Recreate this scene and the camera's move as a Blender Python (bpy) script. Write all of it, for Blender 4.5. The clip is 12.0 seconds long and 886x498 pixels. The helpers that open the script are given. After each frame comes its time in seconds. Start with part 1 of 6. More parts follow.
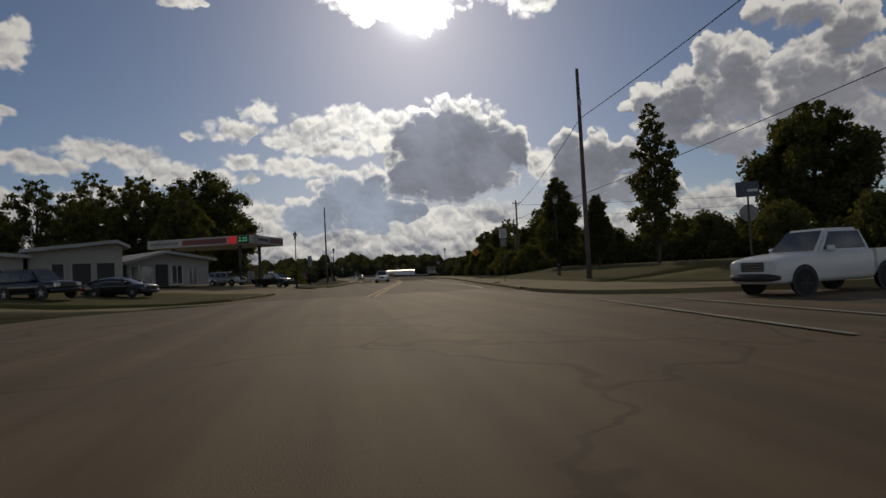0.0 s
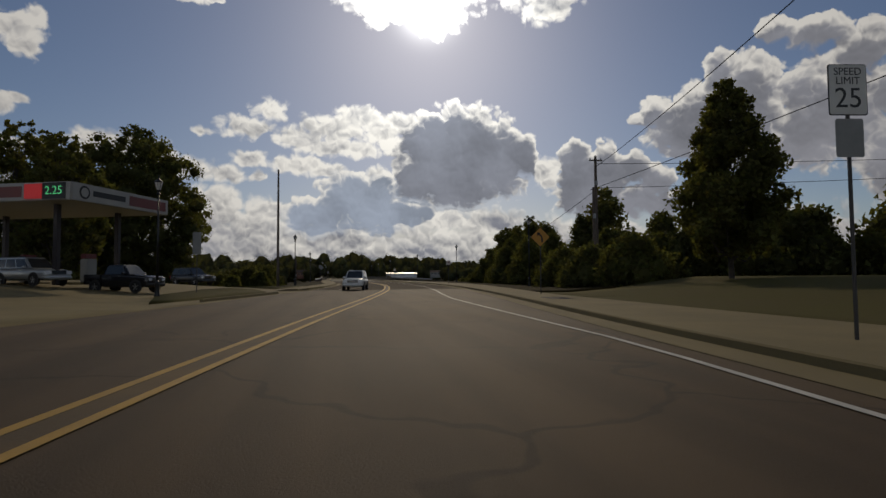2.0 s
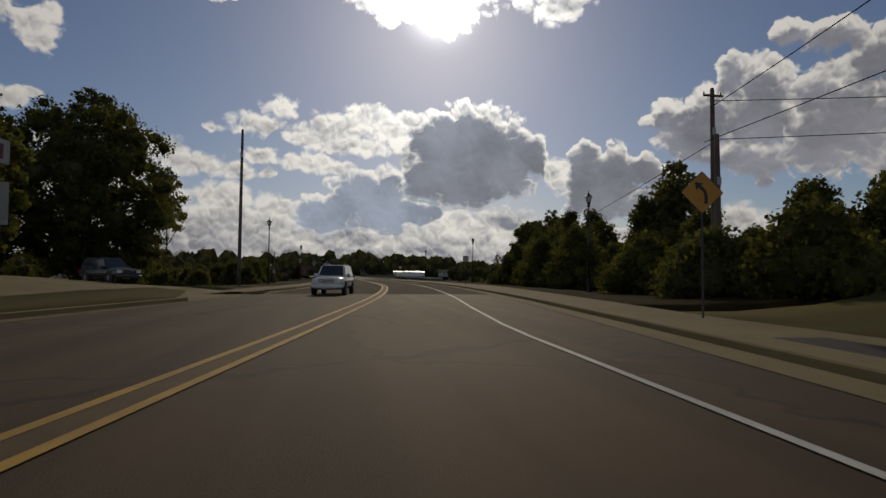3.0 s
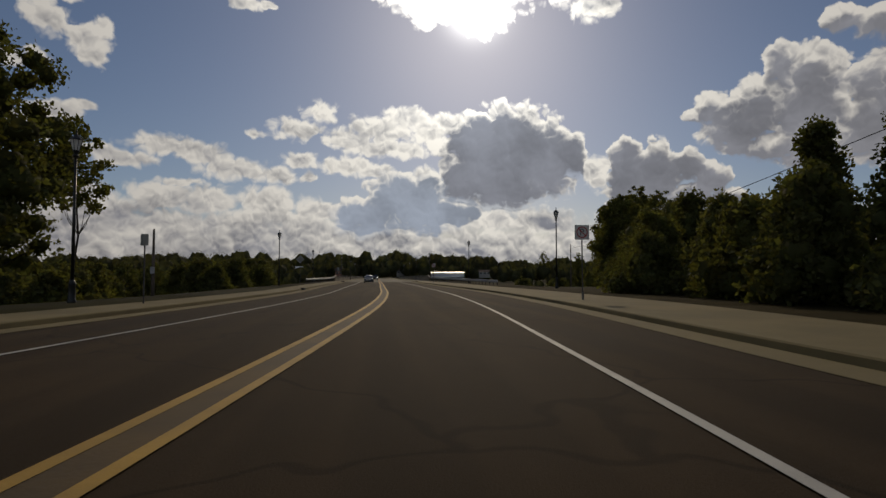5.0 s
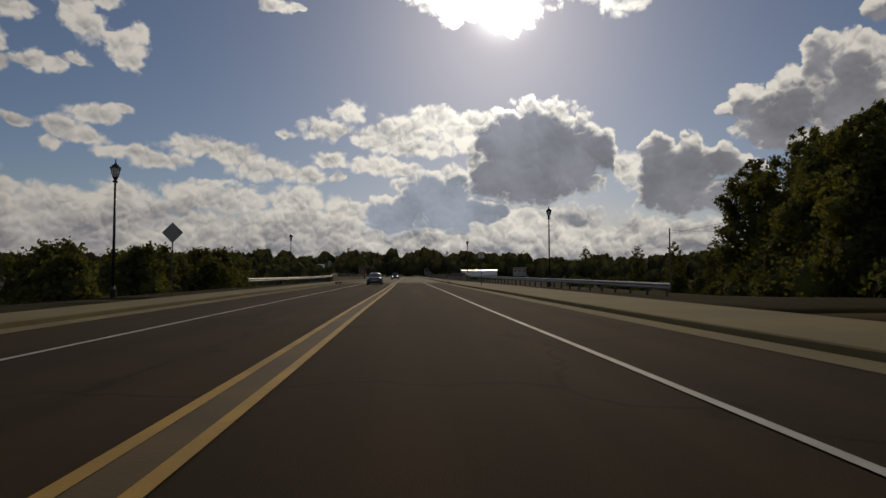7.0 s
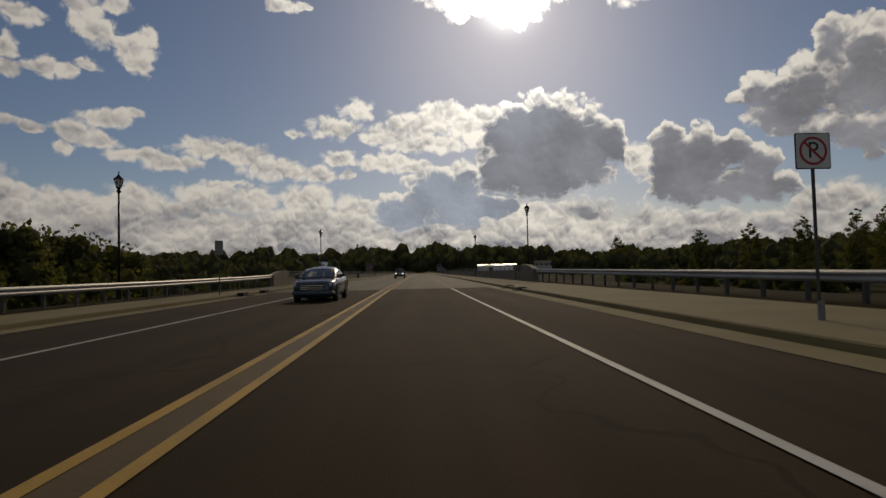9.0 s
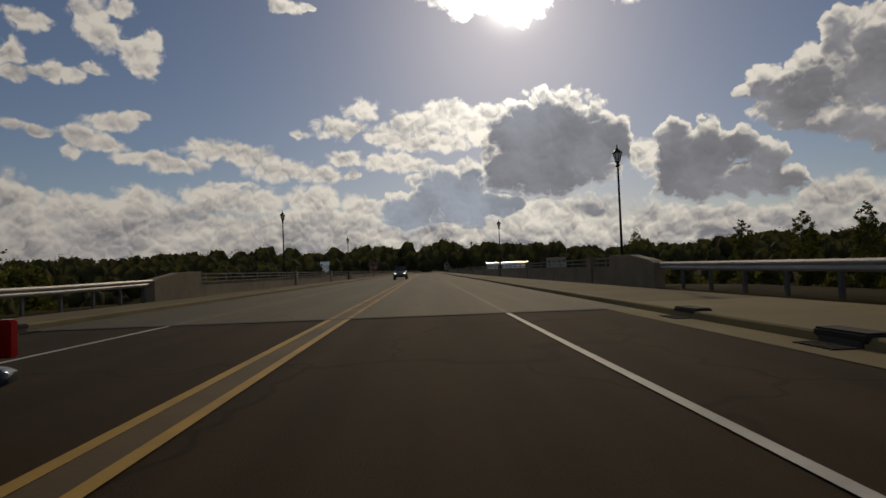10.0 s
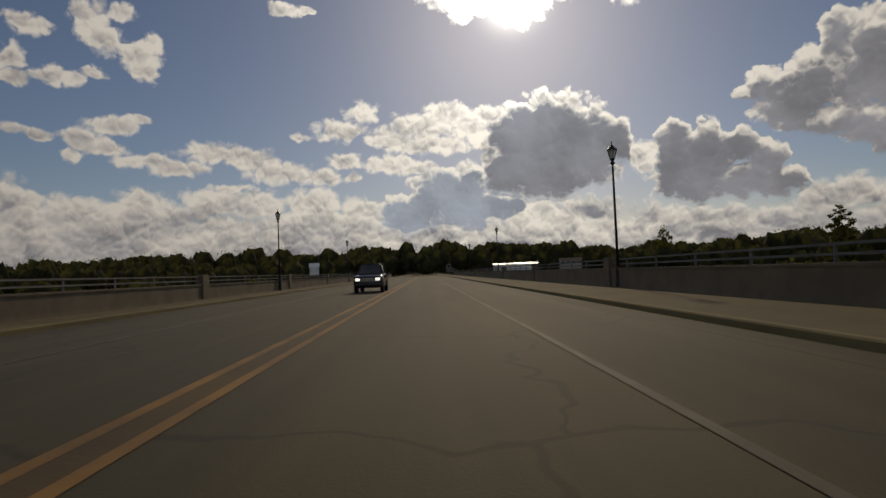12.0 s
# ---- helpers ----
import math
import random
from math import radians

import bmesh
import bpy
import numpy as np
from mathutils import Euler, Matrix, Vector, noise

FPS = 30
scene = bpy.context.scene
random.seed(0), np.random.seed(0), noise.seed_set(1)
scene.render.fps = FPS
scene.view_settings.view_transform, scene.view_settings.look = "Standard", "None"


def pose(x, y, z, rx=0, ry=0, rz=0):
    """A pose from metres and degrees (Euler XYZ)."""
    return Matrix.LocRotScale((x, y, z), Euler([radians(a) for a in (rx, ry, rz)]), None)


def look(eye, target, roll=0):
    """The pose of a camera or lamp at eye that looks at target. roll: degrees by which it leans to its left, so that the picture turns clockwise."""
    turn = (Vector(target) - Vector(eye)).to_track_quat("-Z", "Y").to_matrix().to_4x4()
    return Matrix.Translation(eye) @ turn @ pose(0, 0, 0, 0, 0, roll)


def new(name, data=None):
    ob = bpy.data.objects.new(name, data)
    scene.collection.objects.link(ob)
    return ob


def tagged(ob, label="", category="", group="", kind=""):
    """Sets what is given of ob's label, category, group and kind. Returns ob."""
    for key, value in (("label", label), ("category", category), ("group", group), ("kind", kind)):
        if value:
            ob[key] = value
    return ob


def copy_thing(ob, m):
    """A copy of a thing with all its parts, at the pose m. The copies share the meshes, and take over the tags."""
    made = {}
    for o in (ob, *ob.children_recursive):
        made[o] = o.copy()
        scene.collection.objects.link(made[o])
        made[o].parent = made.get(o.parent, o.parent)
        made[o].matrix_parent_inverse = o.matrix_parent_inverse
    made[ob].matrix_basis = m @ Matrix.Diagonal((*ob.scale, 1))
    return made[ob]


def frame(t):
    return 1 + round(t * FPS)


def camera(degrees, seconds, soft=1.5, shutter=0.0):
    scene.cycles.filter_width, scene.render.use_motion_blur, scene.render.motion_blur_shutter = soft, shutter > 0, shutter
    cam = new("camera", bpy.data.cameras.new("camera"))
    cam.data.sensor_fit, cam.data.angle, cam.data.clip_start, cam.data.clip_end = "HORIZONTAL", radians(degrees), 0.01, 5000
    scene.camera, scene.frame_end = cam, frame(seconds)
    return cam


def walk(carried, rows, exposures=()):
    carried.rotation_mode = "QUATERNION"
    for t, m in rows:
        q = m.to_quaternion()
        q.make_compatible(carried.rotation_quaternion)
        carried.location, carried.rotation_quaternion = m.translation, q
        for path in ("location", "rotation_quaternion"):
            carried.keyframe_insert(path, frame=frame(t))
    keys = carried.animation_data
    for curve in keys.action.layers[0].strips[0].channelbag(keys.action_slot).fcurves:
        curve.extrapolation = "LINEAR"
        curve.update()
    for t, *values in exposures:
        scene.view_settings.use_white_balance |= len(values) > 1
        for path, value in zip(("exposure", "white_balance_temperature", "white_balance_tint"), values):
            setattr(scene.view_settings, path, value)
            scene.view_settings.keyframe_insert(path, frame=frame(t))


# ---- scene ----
cam = camera(75.97, 12.0)
PATH = [
    (0.0, pose(-13.992, -133.861, 1.2, 92.310, 2.935, -11.268)),
    (0.5, pose(-12.541, -124.777, 1.2, 92.263, 2.619, -11.359)),
    (1.0, pose(-11.052, -115.347, 1.2, 92.474, 2.143, -11.268)),
    (1.5, pose(-9.461, -105.595, 1.2, 92.674, 1.450, -11.123)),
    (2.0, pose(-7.890, -96.344, 1.2, 92.786, 0.436, -10.992)),
    (2.5, pose(-6.582, -87.461, 1.2, 92.819, 0.088, -10.573)),
    (3.0, pose(-5.352, -78.436, 1.2, 92.719, -0.508, -10.228)),
    (5.0, pose(-0.342, -39.705, 1.2, 92.796, 0.061, -6.288)),
    (5.5, pose(0.386, -28.898, 1.2, 92.751, 0.134, -5.493)),
    (6.0, pose(0.992, -17.832, 1.2, 92.695, 0.139, -4.779)),
    (6.5, pose(1.503, -7.395, 1.2, 92.626, 0.133, -4.075)),
    (7.0, pose(1.720, 3.474, 1.2, 92.623, 0.193, -3.413)),
    (9.0, pose(1.907, 50.926, 1.2, 92.221, 1.391, -2.249)),
    (9.5, pose(1.880, 62.967, 1.2, 92.107, 1.801, -1.881)),
    (10.0, pose(1.900, 74.862, 1.2, 92.118, 2.096, -1.605)),
    (10.5, pose(2.000, 86.394, 1.2, 92.244, 2.145, -1.437)),
    (11.0, pose(2.000, 97.711, 1.2, 92.374, 2.238, -1.275)),
    (11.5, pose(1.934, 108.853, 1.2, 92.370, 2.188, -1.362)),
    (12.0, pose(1.900, 120.000, 1.2, 92.342, 2.288, -1.540)),
]
walk(cam, PATH, exposures=[(0.0, 0.0, 6250, 10), (5.0, 0.0, 6400, 10), (9.0, 0.0, 6650, 10), (12.0, 0.0, 6750, 10)])

# ---- sky, clouds and sun ----
SUN_AZ, SUN_EL = 9.6, 26.0          # degrees to the right of +y, degrees up

GREY_BANK = [(13.1, 12.4, 5.2, 4.1), (16.9, 11.4, 3.2, 3.0), (10.1, 12.8, 3.5, 2.8), (11.6, 9.2, 4.9, 2.1), (8.8, 10.1, 2.4, 2.6), (19.2, 11.7, 1.2, 1.9)]
MID_RIGHT = [(24.4, 10.0, 1.8, 2.6), (27.1, 10.0, 2.0, 2.4), (25.9, 7.8, 3.4, 2.0), (30.0, 10.2, 1.2, 1.4), (31.8, 8.9, 1.3, 1.2), (32.7, 6.6, 1.8, 1.2), (29.9, 7.1, 1.8, 1.3)]
MID_LEFT = [(1.8, 7.6, 3.3, 2.4), (-1.7, 6.1, 2.6, 1.8), (4.6, 8.4, 1.6, 1.7), (4.8, 6.2, 1.8, 2.2), (7.6, 6.5, 2.3, 1.2)]
WHITE_RIDGE = [(2.7, 15.7, 2.0, 0.9), (5.1, 14.2, 2.4, 1.3), (0.1, 14.4, 3.4, 1.1), (-3.1, 13.5, 2.4, 1.0), (0.9, 12.7, 4.3, 0.7), (-6.1, 16.0, 1.6, 0.7), (-8.8, 14.2, 1.6, 0.8), (-6.9, 14.5, 1.0, 0.5), (-12.0, 13.6, 0.7, 0.3), (6.8, 15.4, 1.8, 0.6), (-7.7, 11.4, 1.3, 0.6), (-3.2, 11.0, 2.7, 0.7), (-0.4, 10.5, 1.7, 0.4), (-7.2, 9.7, 0.7, 0.4), (21.2, 10.1, 1.3, 1.3), (22.4, 10.9, 0.6, 0.5), (4.3, 10.0, 1.0, 1.1)]
STREAK = [(-28.4, 13.8, 1.8, 0.6), (-26.3, 14.5, 0.8, 0.3), (-31.0, 12.5, 1.5, 0.7), (-31.5, 11.2, 0.7, 0.5), (-28.6, 11.8, 1.9, 0.5), (-26.2, 10.9, 2.0, 0.5), (-23.2, 10.3, 2.7, 0.6), (-20.1, 11.9, 2.7, 0.8), (-17.3, 11.5, 2.7, 0.8), (-14.1, 10.3, 2.9, 0.8), (-10.5, 9.7, 2.3, 0.7), (-33.8, 12.6, 1.0, 0.3), (-35.6, 12.7, 0.7, 0.4), (-18.8, 8.8, 1.7, 0.3)]
TOP_LEFT = [(-34.4, 20.8, 1.3, 0.7), (-35.6, 18.3, 0.8, 0.8), (-35.3, 16.8, 0.7, 0.5), (-33.0, 17.4, 0.9, 0.6), (-31.4, 17.3, 0.7, 0.4), (-29.9, 18.1, 0.8, 0.4), (-30.2, 22.2, 1.2, 1.1), (-28.9, 20.8, 1.4, 0.8), (-26.4, 20.1, 1.7, 1.0), (-25.8, 18.5, 0.7, 0.7), (-25.1, 21.1, 0.7, 0.6), (-13.5, 25.0, 1.5, 0.3), (-11.2, 25.1, 1.0, 0.2), (-27.6, 23.1, 0.8, 0.5)]
FAR_RIGHT = [(34.1, 13.7, 3.0, 2.0), (35.5, 15.0, 1.7, 1.9), (30.6, 14.6, 0.9, 0.4), (32.0, 14.9, 1.5, 1.2), (37.5, 18.1, 1.1, 1.5), (39.7, 17.0, 1.3, 2.0), (37.9, 11.4, 3.0, 1.1), (39.7, 9.0, 0.6, 0.8), (34.6, 11.3, 1.8, 0.7), (39.5, 15.1, 3.1, 3.3), (45.0, 13.3, 4.4, 4.1), (42.1, 20.6, 1.4, 0.9), (45.2, 19.9, 2.2, 1.0), (48.2, 17.9, 1.9, 1.7), (49.6, 14.3, 1.0, 1.9), (39.6, 10.5, 2.7, 1.1), (49.6, 9.0, 2.1, 2.6)]
LOW_LEFT = [(-36.1, 6.8, 3.9, 1.8), (-31.5, 6.0, 2.8, 1.6), (-26.9, 6.7, 2.7, 1.4), (-23.8, 5.8, 2.3, 1.1), (-20.0, 7.1, 2.7, 1.4), (-16.3, 7.2, 2.4, 1.2), (-10.6, 7.1, 3.4, 1.3), (-6.1, 6.5, 2.5, 1.0), (-39.1, 6.9, 2.6, 1.7)]
LOW_RIGHT = [(15.9, 5.3, 4.0, 1.1), (22.6, 4.3, 2.9, 1.0), (27.0, 4.0, 3.1, 0.8), (31.5, 3.7, 2.4, 0.8), (35.5, 5.2, 1.6, 1.1), (37.7, 5.4, 1.6, 1.2), (39.1, 4.7, 0.8, 0.7), (35.2, 3.2, 2.8, 1.0), (5.8, 5.2, 3.4, 1.0), (10.9, 5.7, 2.5, 0.9)]
SUN_CLOUD = [(8.7, 26.6, 5.6, 1.6), (5.2, 26.0, 3.0, 1.3), (4.6, 25.2, 1.3, 0.9), (10.6, 24.4, 1.7, 1.0), (12.2, 25.2, 1.6, 0.7), (3.0, 27.4, 3.6, 1.2), (21.6, 25.6, 2.6, 1.2), (19.4, 26.6, 2.0, 0.8)]


class Nodes:
    """Short hand for building node trees."""

    def __init__(self, tree):
        self.tree = tree
        self.n, self.l = tree.nodes, tree.links

    def add(self, kind, **sets):
        node = self.n.new(kind)
        for key, value in sets.items():
            setattr(node, key, value)
        return node

    def put(self, socket, value):
        if hasattr(value, "is_linked"):
            self.l.new(value, socket)
        elif value is not None:
            socket.default_value = value

    def math(self, op, a, b=None, c=None, clamp=False):
        node = self.add("ShaderNodeMath", operation=op, use_clamp=clamp)
        for socket, value in zip(node.inputs, (a, b, c)):
            self.put(socket, value)
        return node.outputs[0]

    def smooth(self, x, lo, hi, a=0.0, b=1.0):
        node = self.add("ShaderNodeMapRange", interpolation_type="SMOOTHSTEP")
        for socket, value in zip(node.inputs, (x, lo, hi, a, b)):
            self.put(socket, value)
        return node.outputs[0]

    def mix(self, fac, a, b, blend="MIX"):
        node = self.add("ShaderNodeMix", data_type="RGBA", blend_type=blend)
        self.put(node.inputs[0], fac)
        self.put(node.inputs[6], a)
        self.put(node.inputs[7], b)
        return node.outputs[2]

    def noise(self, vector, scale, detail=4.0, rough=0.55, dist=0.0):
        node = self.add("ShaderNodeTexNoise")
        self.put(node.inputs["Vector"], vector)
        node.inputs["Scale"].default_value = scale
        node.inputs["Detail"].default_value = detail
        node.inputs["Roughness"].default_value = rough
        node.inputs["Distortion"].default_value = dist
        return node.outputs[0]


def build_world():
    world = bpy.data.worlds.new("sky")
    scene.world = world
    world.use_nodes = True
    t = Nodes(world.node_tree)
    t.n.clear()
    deg = 57.29578
    way = t.add("ShaderNodeTexCoord").outputs["Generated"]
    sep = t.add("ShaderNodeSeparateXYZ")
    t.put(sep.inputs[0], way)
    az = t.math("MULTIPLY", t.math("ARCTAN2", sep.outputs[0], sep.outputs[1]), deg)
    el = t.math("MULTIPLY", t.math("ARCSINE", sep.outputs[2]), deg)
    flat = t.add("ShaderNodeCombineXYZ")
    t.put(flat.inputs[0], az)
    t.put(flat.inputs[1], el)
    # the sun, and how near to it each part of the sky is
    sun = Vector((math.sin(radians(SUN_AZ)) * math.cos(radians(SUN_EL)), math.cos(radians(SUN_AZ)) * math.cos(radians(SUN_EL)), math.sin(radians(SUN_EL))))
    dot = t.add("ShaderNodeVectorMath", operation="DOT_PRODUCT")
    t.put(dot.inputs[0], way)
    dot.inputs[1].default_value = sun
    angle = t.math("MULTIPLY", t.math("ARCCOSINE", t.math("MINIMUM", dot.outputs["Value"], 1.0)), deg)
    near = t.math("POWER", 2.718, t.math("MULTIPLY", angle, -0.05))
    core = t.math("POWER", 2.718, t.math("MULTIPLY", t.math("MULTIPLY", angle, angle), -0.22))
    halo = t.math("POWER", 2.718, t.math("MULTIPLY", angle, -0.15))

    def shifted(vector, by):
        node = t.add("ShaderNodeVectorMath", operation="ADD")
        t.put(node.inputs[0], vector)
        node.inputs[1].default_value = by
        return node.outputs[0]

    # the outlines wander a little
    nz = t.add("ShaderNodeTexNoise")
    t.put(nz.inputs["Vector"], flat.outputs[0])
    nz.inputs["Scale"].default_value = 0.55
    nz.inputs["Detail"].default_value = 2.5
    off = t.add("ShaderNodeVectorMath", operation="MULTIPLY_ADD")
    t.put(off.inputs[0], nz.outputs["Color"])
    off.inputs[1].default_value = (1.7, 1.3, 0)
    off.inputs[2].default_value = (-0.85, -0.65, 0)
    wob = t.add("ShaderNodeVectorMath", operation="ADD")
    t.put(wob.inputs[0], flat.outputs[0])
    t.put(wob.inputs[1], off.outputs[0])
    here = wob.outputs[0]

    def heads(at, scale):
        """Rounded heads of cumulus: high in the middle of a head, falling to the creases between."""
        cell = t.add("ShaderNodeTexVoronoi", feature="SMOOTH_F1", voronoi_dimensions="2D")
        cell.inputs["Smoothness"].default_value = 0.3
        t.put(cell.inputs["Vector"], at)
        cell.inputs["Scale"].default_value = scale
        d = cell.outputs["Distance"]
        return t.math("SUBTRACT", 0.27, t.math("MULTIPLY", d, d))

    def billow(at):
        wisps = t.math("MULTIPLY", t.math("SUBTRACT", t.noise(at, 0.6, 4.0, 0.5), 0.5), 0.8)
        puffs = t.math("ADD", t.math("ADD", t.math("MULTIPLY", heads(at, 0.5), 0.8), t.math("MULTIPLY", heads(at, 1.2), 0.5)), t.math("MULTIPLY", heads(at, 2.7), 0.22))
        return t.math("ADD", wisps, puffs)

    rough = billow(here)
    sunward = billow(shifted(here, (0.10, 0.38, 0)))
    swell = t.noise(here, 0.24, 3.0, 0.5)
    swell_up = t.noise(shifted(here, (0.2, 1.1, 0)), 0.24, 3.0, 0.5)
    # positive on the slopes that face the sun
    lit = t.math("ADD", t.math("MULTIPLY", t.math("SUBTRACT", rough, sunward), 0.72), t.math("MULTIPLY", t.math("SUBTRACT", swell, swell_up), 1.2))

    def field(blobs, drop=0.0):
        """Depth of a cloud built from round masses: 0 at the outline, growing inward. drop: looked up so many degrees nearer the sun."""
        total = None
        for a, e, ra, re in blobs:
            s = t.add("ShaderNodeVectorMath", operation="MULTIPLY_ADD")
            t.put(s.inputs[0], here)
            s.inputs[1].default_value = (1 / (ra + 0.15), 1 / (re + 0.15), 0)
            s.inputs[2].default_value = (-a / (ra + 0.15), (drop - e) / (re + 0.15), 0)
            q = t.add("ShaderNodeVectorMath", operation="LENGTH")
            t.put(q.inputs[0], s.outputs[0])
            v = t.math("SUBTRACT", 1.18, q.outputs["Value"])
            total = v if total is None else t.math("SMOOTH_MAX", total, v, 0.25)
        return total

    def body(blobs, ragged, drop=0.0):
        return t.math("ADD", field(blobs, drop), t.math("MULTIPLY", sunward if drop else rough, ragged))

    bank, left_bank, right_bank = body(GREY_BANK, 0.42), body(MID_LEFT, 0.5), body(MID_RIGHT, 0.5)
    heavy = t.math("MAXIMUM", t.math("MAXIMUM", bank, left_bank), right_bank)
    heavy_up = t.math("MAXIMUM", t.math("MAXIMUM", body(GREY_BANK, 0.42, 0.45), body(MID_LEFT, 0.5, 0.4)), body(MID_RIGHT, 0.5, 0.4))
    side_body, side_up = body(FAR_RIGHT, 0.55), body(FAR_RIGHT, 0.55, 0.7)
    light = None
    for blobs, ragged in ((WHITE_RIDGE, 1.0), (STREAK, 0.8), (TOP_LEFT, 1.1), (SUN_CLOUD, 1.0), (LOW_LEFT, 0.8), (LOW_RIGHT, 0.8)):
        v = body(blobs, ragged)
        light = v if light is None else t.math("MAXIMUM", light, v)
    # elsewhere in the sky: loose broken cloud
    side = t.smooth(t.math("ABSOLUTE", t.math("SUBTRACT", az, 6.0)), 46.0, 58.0)
    high = t.smooth(el, 29.0, 36.0)
    rest = t.math("MAXIMUM", side, high)
    loose = t.math("SUBTRACT", t.math("MULTIPLY", t.math("SUBTRACT", t.noise(flat.outputs[0], 0.055, 3.0, 0.5), 0.56), 5.0), t.math("MULTIPLY", t.math("SUBTRACT", 1.0, rest), 3.0))
    light = t.math("MAXIMUM", light, t.math("ADD", loose, rough))
    # an almost unbroken bank along the horizon, higher to the left
    top = t.smooth(az, -8.0, 8.0, 7.2, 5.4)
    low = t.math("MULTIPLY", t.math("SUBTRACT", t.math("ADD", top, t.math("MULTIPLY", t.math("SUBTRACT", swell, 0.5), 5.0)), el), 0.34)
    low = t.math("ADD", t.math("MINIMUM", low, 0.75), t.math("MULTIPLY", rough, 0.7))
    light = t.math("MAXIMUM", light, low)
    alpha = t.math("MAXIMUM", t.math("MAXIMUM", t.smooth(heavy, 0.0, t.math("ADD", 0.14, t.math("MULTIPLY", t.math("SUBTRACT", heavy_up, heavy, clamp=True), 1.6))), t.smooth(light, -0.05, 0.55)), t.smooth(side_body, 0.0, t.math("ADD", 0.16, t.math("MULTIPLY", t.math("SUBTRACT", side_up, side_body, clamp=True), 0.8))))
    # grey of the thick parts: bright thin rims and sunlit slopes, hearts in their own shade
    stretch = t.add("ShaderNodeVectorMath", operation="MULTIPLY")
    t.put(stretch.inputs[0], here)
    stretch.inputs[1].default_value = (0.55, 1.25, 1)
    patch = t.noise(stretch.outputs[0], 0.22, 4.0, 0.55, 0.3)
    thick = t.math("SUBTRACT", t.smooth(heavy_up, -0.06, 0.40), t.math("MULTIPLY", t.math("MULTIPLY", lit, 0.7), t.smooth(heavy_up, 0.55, 0.1)), clamp=True)
    soft = t.math("ADD", t.math("MULTIPLY", t.smooth(light, 0.25, 1.1), 0.34), t.math("MULTIPLY", t.smooth(el, 7.5, 3.0), 0.30))
    soft = t.math("ADD", soft, t.math("MULTIPLY", t.math("SUBTRACT", patch, 0.46), 1.5))
    soft = t.math("SUBTRACT", soft, t.math("MULTIPLY", lit, 1.45), clamp=True)
    shade = t.math("SUBTRACT", t.smooth(side_up, -0.05, 0.60), t.math("MULTIPLY", t.math("MULTIPLY", lit, 0.9), t.smooth(side_up, 0.9, 0.2)), clamp=True)
    inside = t.smooth(t.math("SUBTRACT", heavy, t.math("MULTIPLY", t.math("SUBTRACT", light, 0.35), 0.5)), -0.02, 0.14)
    grey = t.mix(inside, soft, thick)
    grey = t.mix(t.smooth(t.math("SUBTRACT", side_body, t.math("MAXIMUM", heavy, light)), -0.05, 0.10), grey, shade)
    rim = t.mix(near, (0.335, 0.308, 0.280, 1), (1.45, 1.38, 1.22, 1))
    # clouds that face the sun from the other half of the sky are white all over
    rim = t.mix(t.smooth(angle, 65.0, 120.0), rim, (0.95, 0.93, 0.88, 1))
    heart = t.mix(near, (0.190, 0.182, 0.186, 1), (0.150, 0.176, 0.232, 1))
    heart = t.mix(t.smooth(left_bank, -0.1, 0.3), heart, (0.245, 0.272, 0.322, 1))
    deep = t.add("ShaderNodeVectorMath", operation="SCALE")
    t.put(deep.inputs[0], heart)
    t.put(deep.inputs["Scale"], t.math("ADD", t.smooth(swell, 0.3, 0.7, 1.28, 0.86), t.math("MULTIPLY", lit, 0.28)))
    cloud = t.mix(grey, rim, deep.outputs[0])
    veil = t.math("ADD", 1.0, t.math("MULTIPLY", t.math("POWER", 2.718, t.math("MULTIPLY", t.math("MULTIPLY", angle, angle), -0.02)), 1.6))
    scaled = t.add("ShaderNodeVectorMath", operation="SCALE")
    t.put(scaled.inputs[0], cloud)
    t.put(scaled.inputs["Scale"], veil)
    sky = t.add("ShaderNodeTexSky", sky_type="NISHITA", sun_disc=False)
    sky.sun_elevation, sky.sun_rotation = radians(SUN_EL), radians(SUN_AZ)
    sky.dust_density, sky.air_density, sky.ozone_density = 0.4, 1.0, 3.0
    base = t.add("ShaderNodeVectorMath", operation="MULTIPLY")
    t.put(base.inputs[0], sky.outputs[0])
    base.inputs[1].default_value = (SKY * 1.09, SKY, SKY * 1.0)
    blend = t.mix(alpha, base.outputs[0], scaled.outputs[0])
    glow = t.add("ShaderNodeVectorMath", operation="SCALE")
    glow.inputs[0].default_value = (1.0, 0.97, 0.9)
    t.put(glow.inputs["Scale"], t.math("ADD", t.math("MULTIPLY", core, 2.2), t.math("MULTIPLY", halo, 0.30)))
    final = t.add("ShaderNodeVectorMath", operation="ADD")
    t.put(final.inputs[0], blend)
    t.put(final.inputs[1], glow.outputs[0])
    back = t.add("ShaderNodeBackground")
    t.put(back.inputs[0], final.outputs[0])
    back.inputs[1].default_value = 1.0
    out = t.add("ShaderNodeOutputWorld")
    t.put(out.inputs[0], back.outputs[0])
    lamp = bpy.data.lights.new("sun", "SUN")
    lamp.energy, lamp.angle, lamp.color = SUN_POWER, radians(2.0), (1.0, 0.80, 0.54)
    ob = new("sun", lamp)
    ob.matrix_world = look(sun * 500, (0, 0, 0))


SKY = 0.038
SUN_POWER = 1.05
build_world()

# ---- materials ----


